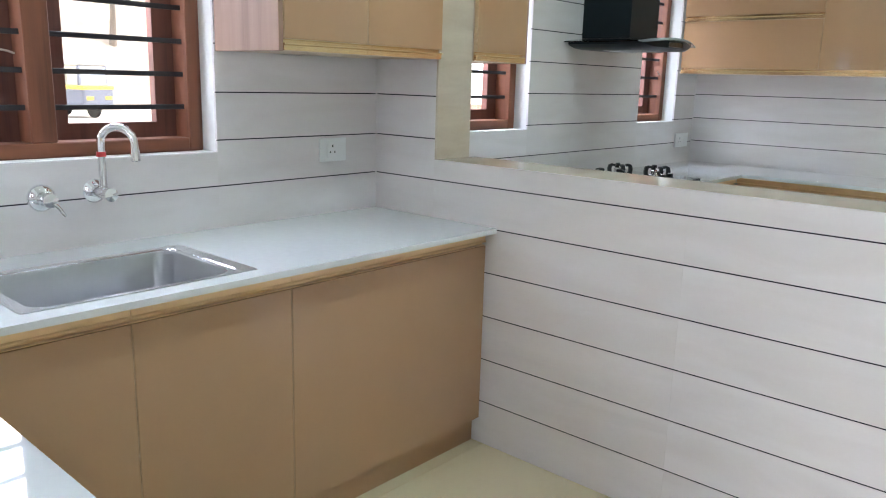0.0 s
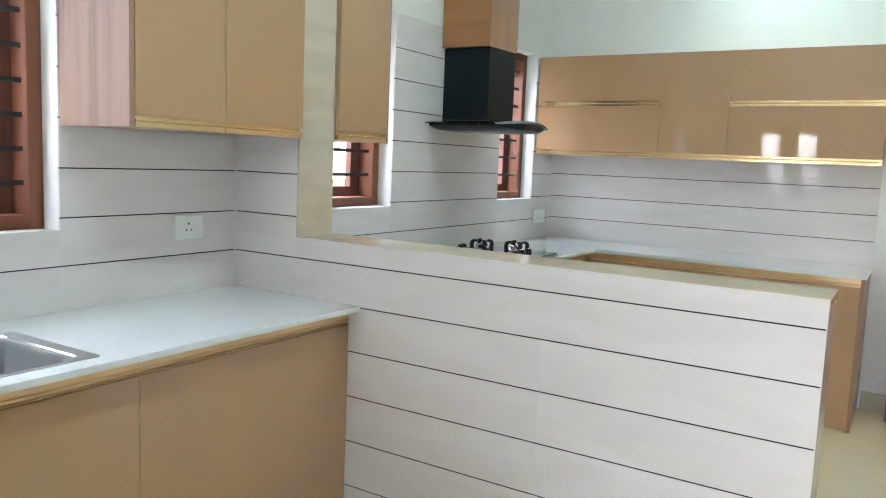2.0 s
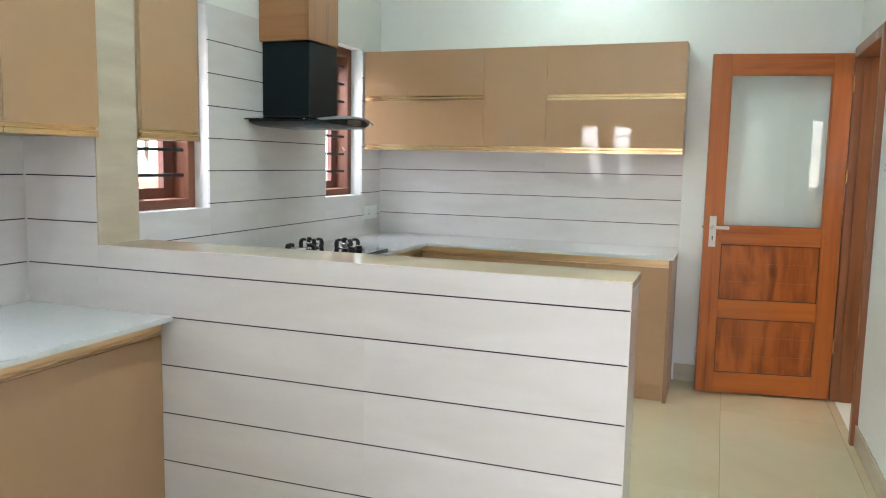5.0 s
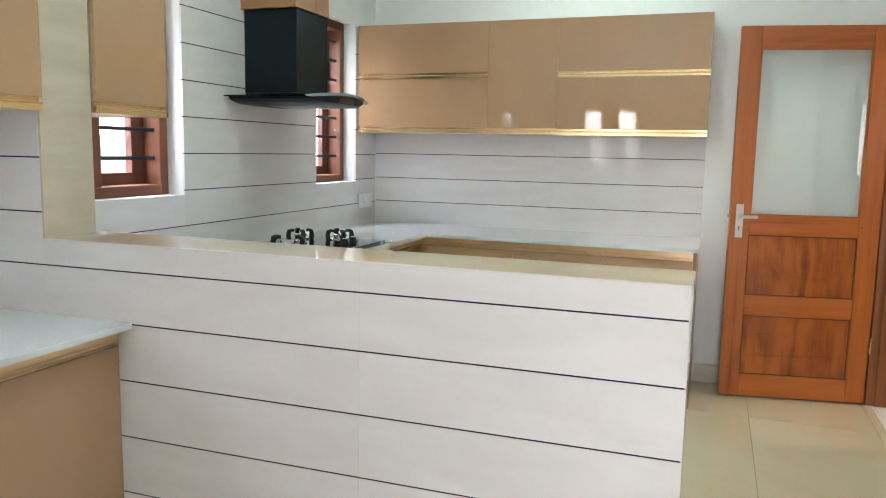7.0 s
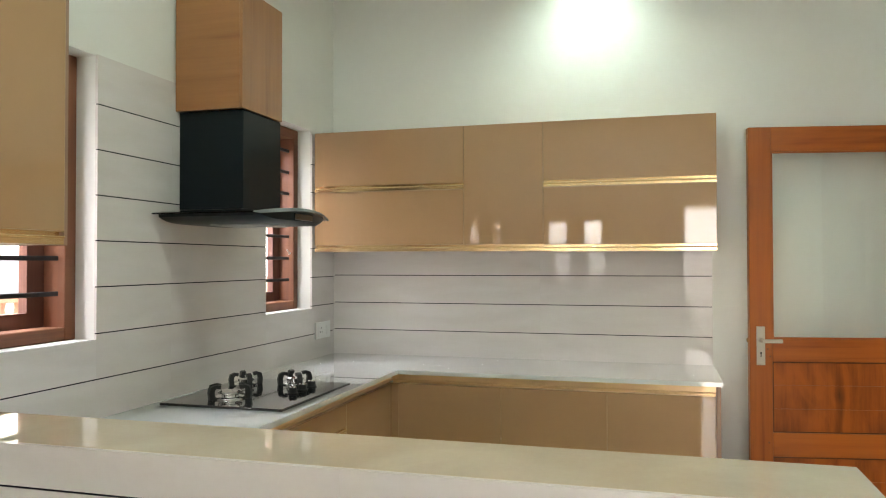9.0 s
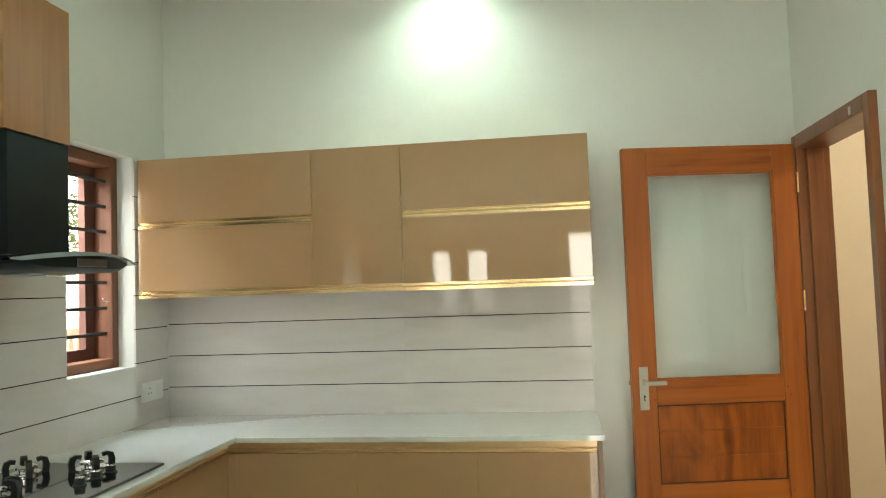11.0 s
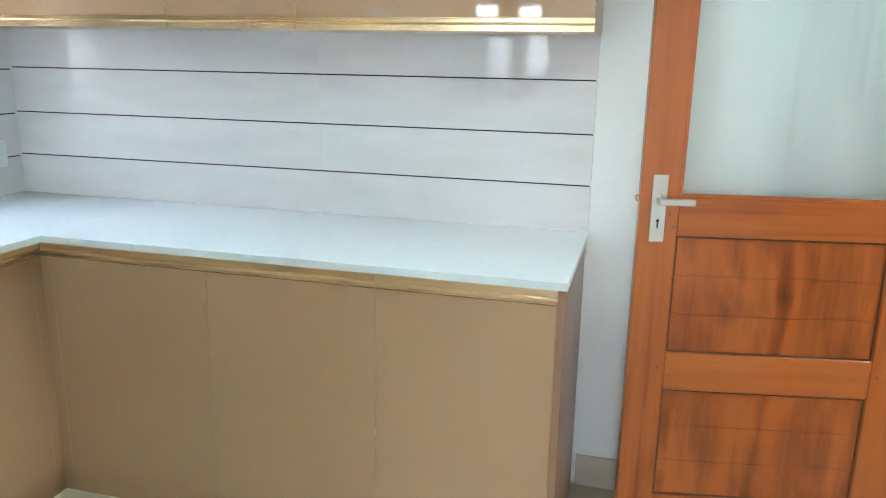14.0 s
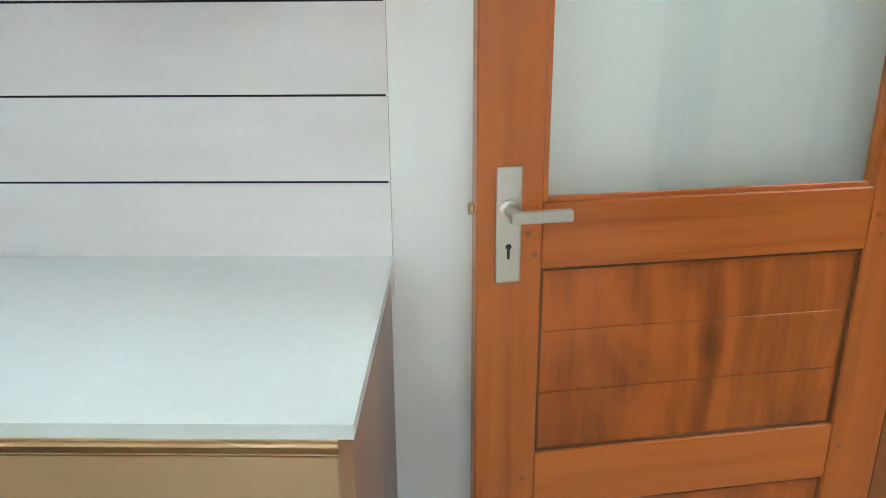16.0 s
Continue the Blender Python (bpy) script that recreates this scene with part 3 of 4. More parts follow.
def base_unit(run, a, b, depth, label, drawers=0, group="base cabinets", cuts=(), top=None, filler=None):
    unit = thing("base_cabinet", run.base((a + b) / 2), label, "cabinet", group)
    part("body", boxes(run.box(a + 0.001, b - 0.001, 0.021, depth, 0.1, top or 0.846 + run.dz - 0.002)), M_CABIN, unit)
    part("toe_kick", boxes(run.box(a, b, 0.034, 0.05, 0.0, 0.1)), M_CAB, unit, "recessed beige laminate plinth")
    part("handle", gold_profile(run, a + 0.0008, b - 0.0008, 0.795 + run.dz, 0.842 + run.dz), M_GRIP, unit, "gold aluminium grip channel")
    g = 0.0006
    if filler:
        part("filler", boxes(run.box(*filler, 0.0015, 0.0195, 0.1, 0.793 + run.dz)), M_CAB, unit, "narrow corner filler strip")
        a, b = (filler[1], b) if filler[0] <= a else (a, filler[0])
    if drawers:
        zs = [0.103, 0.40, 0.70, 0.793 + run.dz]
        for z0, z1 in zip(zs, zs[1:]):
            d = door_front("drawer_front", run, a + g, b - g, z0 + g, z1 - 0.03 if z1 < 0.75 else z1, unit)
            if z1 < 0.75:
                part("handle", gold_profile(run, a + g, b - g, z1 - 0.028, z1 - 0.002), M_GOLD, d, "gold aluminium grip channel")
    else:
        us = [a, *cuts, b]
        for u0, u1 in zip(us, us[1:]):
            door_front("door", run, u0 + g, u1 - g, 0.103, 0.793 + run.dz, unit)
    return unit


sink_run = Run('y', -1.487, 1, -0.010)
LB = "glossy beige base cabinet with a gold grip channel"
base_unit(sink_run, 0.45, 0.925, 0.58, LB, top=0.64)
base_unit(sink_run, 0.925, 1.395, 0.58, LB, top=0.64)
base_unit(sink_run, 1.395, HW_Y0 - TILE - 0.002, 0.58, "wide glossy beige base cabinet against the tiled half wall")
ret_run = Run('x', 0.43, 1, -0.010)
base_unit(ret_run, -1.46, -0.78, 0.55, LB)
base_unit(ret_run, -0.78, -0.08, 0.55, LB)
hood_run = Run('y', -1.525, 1, 0.006)
base_unit(hood_run, HW_Y1 + 0.005, 3.30, 0.54, LB)
base_unit(hood_run, 3.30, 4.18, 0.54, "glossy beige drawer unit under the gas hob", drawers=3)
corner_unit = base_unit(hood_run, 4.18, 4.7575, 0.54, "glossy beige corner base cabinet beside the drawers", filler=(4.722, 4.7605))
far_run = Run('x', 4.757, -1, 0.006)
part("toe_kick", boxes((-1.575, -1.559, 4.7567, 4.790, 0, 0.1), (-1.575, -1.5245, 4.791, 4.807, 0, 0.1)), M_CAB, corner_unit, "recessed beige laminate plinth")
base_unit(far_run, -1.5242, -0.47, 0.53, "wide two-door glossy beige base cabinet with a gold grip channel", cuts=(-0.97,), filler=(-1.5275, -1.492))
base_unit(far_run, -0.47, 0.008, 0.53, "glossy beige base cabinet at the open end of the row")
panel = thing("end_panel", (0.02, 5.0, 0), "wood-grain laminate end panel closing the cabinet row", "panel")
part("board", boxes((0.009, 0.027, 4.752, YN - 0.013, 0.0, KB - 0.001), bev=0.001), M_ENDWOOD, panel)
part("edge_band", boxes((0.0085, 0.0275, 4.7505, 4.752, 0.0, KB - 0.001)), M_ENDWOOD, panel, "brown edge band")


def wall_unit(run, a, b, depth, z0, z1, label, splits=(), tiers=1, side=None, group="wall cabinets"):
    """Wall cabinet: carcass, doors (splits along it, tiers one above the other) and gold grip channels."""
    unit = thing("wall_cabinet", run.base((a + b) / 2, z0), label, "cabinet", group)
    part("body", boxes(run.box(a + 0.001, b - 0.001, 0.021, depth, z0 + 0.002, z1)), side or M_CABIN, unit)
    us = [a, *splits, b]
    g = 0.0012
    hz = 0.036
    zm = z0 + (z1 - z0) * 0.5
    for u0, u1 in zip(us, us[1:]):
        part("handle", gold_profile(run, u0 + g, u1 - g, z0, z0 + hz, flip=True), M_GOLD, unit, "gold aluminium grip channel")
        if tiers == 2:
            door_front("flap_door", run, u0 + g, u1 - g, z0 + hz + 0.001, zm - 0.004, unit)
            part("handle", gold_profile(run, u0 + g, u1 - g, zm - 0.002, zm + hz - 0.004, flip=True), M_GOLD, unit, "gold aluminium grip channel")
            door_front("flap_door", run, u0 + g, u1 - g, zm + hz - 0.003, z1, unit)
        else:
            door_front("door", run, u0 + g, u1 - g, z0 + hz + 0.001, z1, unit)
    return unit


UT = 2.12
up_far = Run('x', 5.012, -1)
wall_unit(up_far, -2.07, -1.217, 0.29, 1.462, UT, "glossy beige wall cabinet with two flap doors and gold grips", tiers=2)
wall_unit(up_far, -1.217, -0.80, 0.29, 1.460, UT, "narrow glossy beige wall cabinet with one tall door")
wall_unit(up_far, -0.80, 0.036, 0.29, 1.457, UT, "wide glossy beige wall cabinet with two flap doors and gold grips", tiers=2)
up_sink = Run('y', -1.728, 1)
uc1 = wall_unit(up_sink, 1.562, HW_Y0 - TILE - 0.002, 0.345, 1.447, UT, "two-door glossy beige wall cabinet with a wood-grain side", splits=(1.904,))
part("side_panel", boxes((XW + TILE + 0.001, -1.73, 1.544, 1.561, 1.447, UT), bev=0.001), M_SIDEWOOD, uc1, "wood-grain laminate side panel")
uc3 = wall_unit(Run('y', -1.725, 1), HW_Y1 + 0.003, 2.79, 0.345, 1.45, UT, "narrow glossy beige wall cabinet beside the barred window")
part("side_panel", boxes((XW + TILE + 0.001, -1.727, 2.7905, 2.803, 1.45, UT), bev=0.001), M_SIDEWOOD, uc3, "wood-grain laminate side panel")

# ---- cooker hood ----
hood = thing("cooker_hood", (XW + TILE, 3.94, 1.57), "black chimney cooker hood with a curved glass canopy", "cooker hood")
part("chimney", boxes((XW + TILE + 0.001, -1.793, 3.788, 4.092, 1.615, 2.004), bev=0.002), M_BLACKSTEEL, hood, "matt black steel chimney box")
bm = bmesh.new()
cols = []
for i in range(25):
    s = -1 + i / 12
    y = 3.94 + 0.325 * s
    z = 1.613 - 0.026 * s * s
    front = -1.60 - 0.05 * s * s
    cols.append([(XW + TILE + 0.002, y, z), (front, y, z), (front, y, z + 0.006), (XW + TILE + 0.002, y, z + 0.006)])
vs = [[bm.verts.new(p) for p in c] for c in cols]
for a, b in zip(vs, vs[1:]):
    for k in range(4):
        bm.faces.new((a[k], a[(k + 1) % 4], b[(k + 1) % 4], b[k]))
bm.faces.new(vs[0]), bm.faces.new(vs[-1][::-1])
part("canopy", bm, M_SMOKE, hood, "curved smoked glass canopy", smooth=True)
bm = bmesh.new()
cols = []
for i in range(25):
    s = -1 + i / 12
    y = 3.94 + 0.285 * s
    top = 1.612 - 0.026 * (s * 0.285 / 0.325) ** 2
    front = -1.615 - 0.04 * s * s
    bot = 1.557 + 0.022 * s ** 6
    cols.append([(XW + TILE + 0.003, y, bot), (front - 0.02, y, bot), (front, y, bot + 0.012), (front, y, top), (XW + TILE + 0.003, y, top)])
vs = [[bm.verts.new(p) for p in c] for c in cols]
for a, b in zip(vs, vs[1:]):
    for k in range(5):
        bm.faces.new((a[k], a[(k + 1) % 5], b[(k + 1) % 5], b[k]))
bm.faces.new(vs[0]), bm.faces.new(vs[-1][::-1])
lip = bmesh.new()
cols = []
for i in range(25):
    s = -1 + i / 12
    y, top, front = 3.94 + 0.325 * s, 1.619 - 0.026 * s * s, -1.596 - 0.05 * s * s
    low = top - 0.004 - 0.017 * max(0.0, 0.75 - s) / 1.75 * (1 + s) ** 0.3
    cols.append([(front - 0.003, y, low), (front + 0.002, y, low), (front, y, top), (front - 0.003, y, top)])
vl = [[lip.verts.new(p) for p in c] for c in cols]
for a, b in zip(vl, vl[1:]):
    for k in range(4):
        lip.faces.new((a[k], a[(k + 1) % 4], b[(k + 1) % 4], b[k]))
lip.faces.new(vl[0]), lip.faces.new(vl[-1][::-1])
part("glass_lip", lip, M_LIP, hood, "glass front lip with its sheen put into the grey", smooth=True)
body = part("body", bm, M_BLACKSTEEL, hood, "black steel hood body", smooth=True)
part("filter", boxes((-1.96, -1.74, 3.82, 4.06, 1.552, 1.5575), bev=0.002), M_STEEL, body, "stainless baffle filter")
part("control_panel", boxes((-1.612, -1.606, 3.86, 4.02, 1.572, 1.598), bev=0.002), M_BLACKGLASS, body)
part("lamp_lens", boxes((-1.80, -1.74, 3.90, 3.98, 1.546, 1.552), bev=0.002), M_CHROME, body)
duct = thing("duct_box", (XW + TILE, 3.93, 2.005), "honey teak veneer box enclosing the hood duct", "duct casing")
part("front_panel", boxes((-1.794, -1.782, 3.762, 4.085, 2.0045, 2.475), bev=0.001), M_DUCTFRONT, duct)
for y in (3.762, 4.073):
    part("side_panel", boxes((XW + TILE + 0.0005, -1.7943, y, y + 0.012, 2.0045, 2.475)), M_DUCTSIDE, duct)
part("top_panel", boxes((XW + TILE + 0.0005, -1.7943, 3.7742, 4.0728, 2.463, 2.475)), M_DUCTSIDE, duct)

# ---- gas hob ----
hob = thing("gas_hob", (-1.78, 3.91, KT), "black glass three-burner gas hob on the white worktop", "gas hob")
part("glass_top", boxes((-2.03, -1.525, 3.60, 4.225, KT + 0.001, KT + 0.011), bev=0.003, seg=2), M_BLACKGLASS, hob)


def burner(x, y, r, angles=(45, 135, 225, 315)):
    b = bmesh.new()
    lathe(b, (x, y, KT + 0.011), (0, 0, 1), [(r * 1.45, 0), (r * 1.45, 0.005), (r * 1.2, 0.009), (r * 0.7, 0.008), (r * 0.7, 0.018), (r, 0.020), (r, 0.027), (r * 0.75, 0.031), (0.002, 0.032)], 24)
    head = part("burner", b, M_CHROME, hob, "bright metal burner with a drip ring", smooth=True)
    for deg in angles:
        a = radians(deg)
        c, s = math.cos(a), math.sin(a)
        pts = [(r * 1.65, 0.0), (r * 1.72, 0.026), (r * 1.6, 0.042), (r * 1.3, 0.048), (r * 0.9, 0.045)]
        arm = bmesh.new()
        wdt = 0.0095
        prev = None
        for i, (rr, zz) in enumerate(pts):
            th = 0.010 if i < 3 else 0.007
            q = pts[min(i + 1, 4)]
            o = pts[max(i - 1, 0)]
            dx, dz = q[0] - o[0], q[1] - o[1]
            ln = math.hypot(dx, dz)
            nx, nz = -dz / ln * th, dx / ln * th
            cur = []
            for sx, sw in ((-1, -1), (1, -1), (1, 1), (-1, 1)):
                R, Z = rr + nx * sx, max(0, zz + nz * sx)
                cur.append(arm.verts.new((x + R * c - sw * wdt * s, y + R * s + sw * wdt * c, KT + 0.011 + Z)))
            if prev:
                for m in range(4):
                    arm.faces.new((prev[m], prev[(m + 1) % 4], cur[(m + 1) % 4], cur[m]))
            else:
                arm.faces.new(cur[::-1])
            prev = cur
        arm.faces.new(prev)
        part("pan_support", arm, M_CASTIRON, head, "black cast-iron pan support arm")


burner(-1.83, 3.76, 0.045, (8, 56, 188, 236))
burner(-1.935, 4.055, 0.036)
burner(-1.745, 4.135, 0.038)
for kx, ky in ((-1.64, 3.91), (-1.64, 3.995), (-1.64, 4.08)):
    b = bmesh.new()
    lathe(b, (kx, ky, KT + 0.011), (0, 0, 1), [(0.021, 0), (0.021, 0.004), (0.017, 0.006), (0.016, 0.022), (0.014, 0.025), (0.002, 0.025)], 18)
    kn = part("knob", b, M_CASTIRON, hob, "black control knob", smooth=True)
    b = bmesh.new()
    lathe(b, (kx, ky, KT + 0.0355), (0, 0, 1), [(0.0145, 0), (0.0145, 0.0015), (0.012, 0.003), (0.001, 0.003)], 18)
    part("cap", b, M_CHROME, kn, "bright metal knob cap", smooth=True)

# ---- sink and taps ----
sink = thing("sink", ((SINK[0] + SINK[1]) / 2, (SINK[2] + SINK[3]) / 2, CT - 0.2), "brushed stainless steel sink bowl set in the worktop", "sink")


def rounded(x0, x1, y0, y1, r, z, n=6):
    out = []
    for cx, cy, a0 in ((x1 - r, y1 - r, 0), (x0 + r, y1 - r, 90), (x0 + r, y0 + r, 180), (x1 - r, y0 + r, 270)):
        for k in range(n + 1):
            a = radians(a0 + 90 * k / n)
            out.append((cx + r * math.cos(a), cy + r * math.sin(a), z))
    return out


bm = bmesh.new()
x0, x1, y0, y1 = SINK
rim = [rounded(x0 - 0.012, x1 + 0.004, y0 - 0.012, y1 + 0.012, 0.012, CT + 0.0004), rounded(x0 - 0.010, x1 + 0.002, y0 - 0.010, y1 + 0.010, 0.012, CT + 0.0022), rounded(x0 + 0.012, x1 - 0.012, y0 + 0.012, y1 - 0.030, 0.04, CT + 0.0022),
       rounded(x0 + 0.015, x1 - 0.015, y0 + 0.015, y1 - 0.034, 0.04, CT - 0.0005), rounded(x0 + 0.021, x1 - 0.021, y0 + 0.021, y1 - 0.048, 0.05, CT - 0.0005)]
lv = [[bm.verts.new(p) for p in lp] for lp in rim]
for a, b in zip(lv, lv[1:]):
    for k in range(len(a)):
        bm.faces.new((a[k], a[(k + 1) % len(a)], b[(k + 1) % len(a)], b[k]))
part("rim", bm, M_RIM, sink, "polished steel rim with a stepped edge", smooth=False)
bm = bmesh.new()
loops = [rounded(x0 + 0.021, x1 - 0.021, y0 + 0.021, y1 - 0.048, 0.05, CT - 0.0005), rounded(x0 + 0.024, x1 - 0.024, y0 + 0.024, y1 - 0.052, 0.05, CT - 0.006),
         rounded(x0 + 0.032, x1 - 0.032, y0 + 0.032, y1 - 0.06, 0.05, CT - 0.165), rounded(x0 + 0.055, x1 - 0.055, y0 + 0.055, y1 - 0.085, 0.06, CT - 0.192), rounded((x0 + x1) / 2 - 0.045, (x0 + x1) / 2 + 0.045, 0.945, 1.035, 0.044, CT - 0.2)]
lv = [[bm.verts.new(p) for p in lp] for lp in loops]
for a, b in zip(lv, lv[1:]):
    for k in range(len(a)):
        bm.faces.new((a[k], a[(k + 1) % len(a)], b[(k + 1) % len(a)], b[k]))
part("bowl", bm, M_STEEL, sink, smooth=True)
b = bmesh.new()
lathe(b, ((x0 + x1) / 2, 0.99, CT - 0.204), (0, 0, 1), [(0.046, 0), (0.046, 0.006), (0.03, 0.005), (0.002, 0.003)], 20)
part("drain", b, M_CHROME, sink, smooth=True)

XT = XW + TILE
TY = 1.118
tap = thing("sink_tap", (XT, TY, 1.02), "polished chrome wall-mounted swan-neck tap with a red band", "tap")
b = bmesh.new()
lathe(b, (XT, TY, 1.02), (1, 0, 0), [(0.036, 0), (0.036, 0.004), (0.030, 0.012), (0.018, 0.018), (0.016, 0.075), (0.018, 0.085), (0.010, 0.092)], 24)
part("flange", b, M_CHROME, tap, smooth=True)
b = bmesh.new()
xc = XT + 0.062
pts = [(xc, TY, 1.02), (xc, TY, 1.10), (xc, TY, 1.165)] + [(xc + 0.042 * (1 - math.cos(radians(a))), TY + 0.03 * (1 - math.cos(radians(a))), 1.17 + 0.045 * math.sin(radians(a))) for a in range(15, 181, 15)] + [(xc + 0.0855, TY + 0.061, 1.145)]
tube(b, pts, 0.0115, 14)
part("spout", b, M_CHROME, tap, smooth=True)
b = bmesh.new()
lathe(b, (xc + 0.0855, TY + 0.061, 1.15), (0, 0, -1), [(0.0135, 0), (0.0135, 0.03), (0.011, 0.033)], 16)
part("aerator", b, M_CHROME, tap, smooth=True)
b = bmesh.new()
lathe(b, (xc, TY, 1.128), (0, 0, 1), [(0.0135, 0), (0.0135, 0.014)], 16)
part("band", b, M_RED, tap, "red protective band", smooth=True)
b = bmesh.new()
lathe(b, (xc + 0.02, TY, 1.02), (1, 0, 0), [(0.012, 0), (0.02, 0.008), (0.02, 0.03), (0.006, 0.034)], 18)
part("handle", b, M_CHROME, tap, smooth=True)
cock = thing("water_cock", (XT, 0.965, 1.012), "polished chrome concealed stop cock on the tiled wall", "tap")
b = bmesh.new()
lathe(b, (XT, 0.965, 1.012), (1, 0, 0), [(0.040, 0), (0.040, 0.003), (0.034, 0.012), (0.02, 0.018), (0.017, 0.05), (0.02, 0.058), (0.02, 0.07), (0.006, 0.073)], 24)
part("flange", b, M_CHROME, cock, smooth=True)
b = bmesh.new()
tube(b, [(XT + 0.062, 0.965, 1.012), (XT + 0.068, 0.985, 0.99), (XT + 0.072, 1.0, 0.965)], [0.008, 0.006, 0.005], 10)
part("lever", b, M_CHROME, cock, smooth=True)

# ---- sockets ----


def socket(axis, plane, out, u0, u1, z0, z1, label, switch=True, flip=False, lead=0.12):
    def bx(a, b, d0, d1, c, d):
        lo, hi = sorted((plane + out * d0, plane + out * d1))
        return (lo, hi, a, b, c, d) if axis == 'y' else (a, b, lo, hi, c, d)

    um, zm = (u0 + u1) / 2, (z0 + z1) / 2
    s = thing("wall_socket", (plane, um, zm) if axis == 'y' else (um, plane, zm), label, "socket")
    part("plate", boxes(bx(u0, u1, 0, 0.010, z0, z1), bev=0.003, seg=2), M_PLASTIC, s)
    w = (u1 - u0)
    m0 = u0 + w * (lead if not flip else 0.5)
    part("module", boxes(bx(m0, m0 + w * 0.4, 0.0098, 0.012, z0 + 0.015, z1 - 0.015), bev=0.001), M_PLASTIC, s)
    c = m0 + w * 0.2
    for du, dz, r in ((0, 0.014, 0.0042), (-0.011, -0.009, 0.0035), (0.011, -0.009, 0.0035)):
        part("pin_hole", boxes(bx(c + du - r * 0.7, c + du + r * 0.7, 0.0118, 0.0125, zm + dz - r, zm + dz + r)), M_HOLE, s)
    if switch:
        k0 = u0 + w * (0.66 if not flip else 0.12)
        part("rocker", boxes(bx(k0, k0 + w * 0.2, 0.0098, 0.0145, z0 + 0.02, z1 - 0.02), bev=0.002), M_PLASTIC, s)
    return s


socket('y', XT, 1, 1.975, 2.105, 1.056, 1.146, "white plastic power socket on the tiled wall", switch=False, lead=0.26)
socket('y', XT, 1, 5.035, 5.228, 0.975, 1.068, "white double socket plate in the tiled corner")
socket('y', XE, -1, 4.06, 4.285, 1.355, 1.44, "white switch and socket plate beside the doorway", flip=True)

# ---- door and frame ----
dfr = tagged(new("door_1"), "brown varnished hardwood door frame in the wall", "door frame", kind="structure")
dfr.matrix_basis = pose(XE, 4.84, 0)
FX0, FX1 = XE - 0.03, XE + 0.115
for nm, d, m in (("jamb", (FX0, FX1, DE[0], DE[0] + 0.05, 0, DE[2]), M_FRAMEWOOD), ("jamb", (FX0, FX1, DE[1] - 0.05, DE[1], 0, DE[2]), M_FRAMEWOOD), ("head", (FX0, FX1, DE[0] + 0.05, DE[1] - 0.05, DE[2] - 0.06, DE[2]), M_DUCTWOOD)):
    part(nm, boxes(d, bev=0.003), M_FRAMEWOOD, dfr)
part("stop", boxes((FX0 + 0.045, FX1 - 0.03, DE[0] + 0.05, DE[0] + 0.06, 0, DE[2] - 0.06), bev=0.002), M_FRAMEWOOD, dfr)
part("stop", boxes((FX0 + 0.045, FX1 - 0.03, DE[1] - 0.06, DE[1] - 0.05, 0, DE[2] - 0.06), bev=0.002), M_FRAMEWOOD, dfr)
part("keeper", boxes((FX0 - 0.003, FX0, DE[0] + 0.15, DE[0] + 0.17, DE[2] - 0.05, DE[2] - 0.02), bev=0.001), M_NICKEL, dfr, "small metal bolt keeper")

LEAF_W, LEAF_T = 0.772, 0.036
leaf = thing("door_leaf", (0.182, 5.062, 0.012), "open varnished teak door with a glazed upper half", "door", rz=10.2)
SW = 0.105
part("stile", boxes((0, SW, 0, LEAF_T, 0, 2.038), bev=0.003), M_DOORWOOD, leaf, local=True)
part("stile", boxes((LEAF_W - SW, LEAF_W, 0, LEAF_T, 0, 2.038), bev=0.003), M_DOORWOOD, leaf, local=True)
for z0, z1 in ((0, 0.125), (0.463, 0.577), (0.915, 1.023), (1.92, 2.038)):
    part("rail", boxes((SW, LEAF_W - SW, 0.0005, LEAF_T - 0.0005, z0, z1), bev=0.002), M_DOORRAIL, leaf, local=True)
for z0, z1 in ((0.125, 0.463), (0.577, 0.915)):
    hgt = (z1 - z0) / 3
    part("backing", boxes((SW, LEAF_W - SW, 0.014, LEAF_T - 0.014, z0, z1)), M_SHADOW_GAP, leaf, local=True)
    for k in range(3):
        for o0, o1 in ((0.009, 0.0138), (LEAF_T - 0.0138, LEAF_T - 0.009)):
            part("panel", boxes((SW + 0.002, LEAF_W - SW - 0.002, o0, o1, z0 + k * hgt + 0.0005, z0 + (k + 1) * hgt - 0.0005), bev=0.0004), M_DOORPANEL, leaf, local=True)
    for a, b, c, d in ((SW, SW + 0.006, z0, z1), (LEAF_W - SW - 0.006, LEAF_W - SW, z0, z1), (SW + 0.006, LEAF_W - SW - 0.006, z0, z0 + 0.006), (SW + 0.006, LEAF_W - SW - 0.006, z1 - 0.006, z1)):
        part("moulding", boxes((a, b, 0.006, 0.0088, c, d), bev=0.001), M_SHADOW_GAP, leaf, "moulding coloured dark as a shadow gap", local=True)
gp = part("glass_pane", boxes((SW, LEAF_W - SW, 0.016, 0.020, 1.023, 1.92)), M_FROST, leaf, "dusty glass pane", local=True)
gp.visible_shadow = False
for a, b, c, d in ((SW, SW + 0.008, 1.023, 1.92), (LEAF_W - SW - 0.008, LEAF_W - SW, 1.023, 1.92), (SW + 0.008, LEAF_W - SW - 0.008, 1.023, 1.031), (SW + 0.008, LEAF_W - SW - 0.008, 1.912, 1.92)):
    part("glazing_bead", boxes((a, b, 0.006, 0.015, c, d), bev=0.001), M_DOORRAIL, leaf, local=True)
plate = part("lock_plate", boxes((0.030, 0.070, -0.004, 0.0, 0.898, 1.083), bev=0.0018, seg=2), M_NICKEL, leaf, "satin nickel lock plate", local=True)
b = bmesh.new()
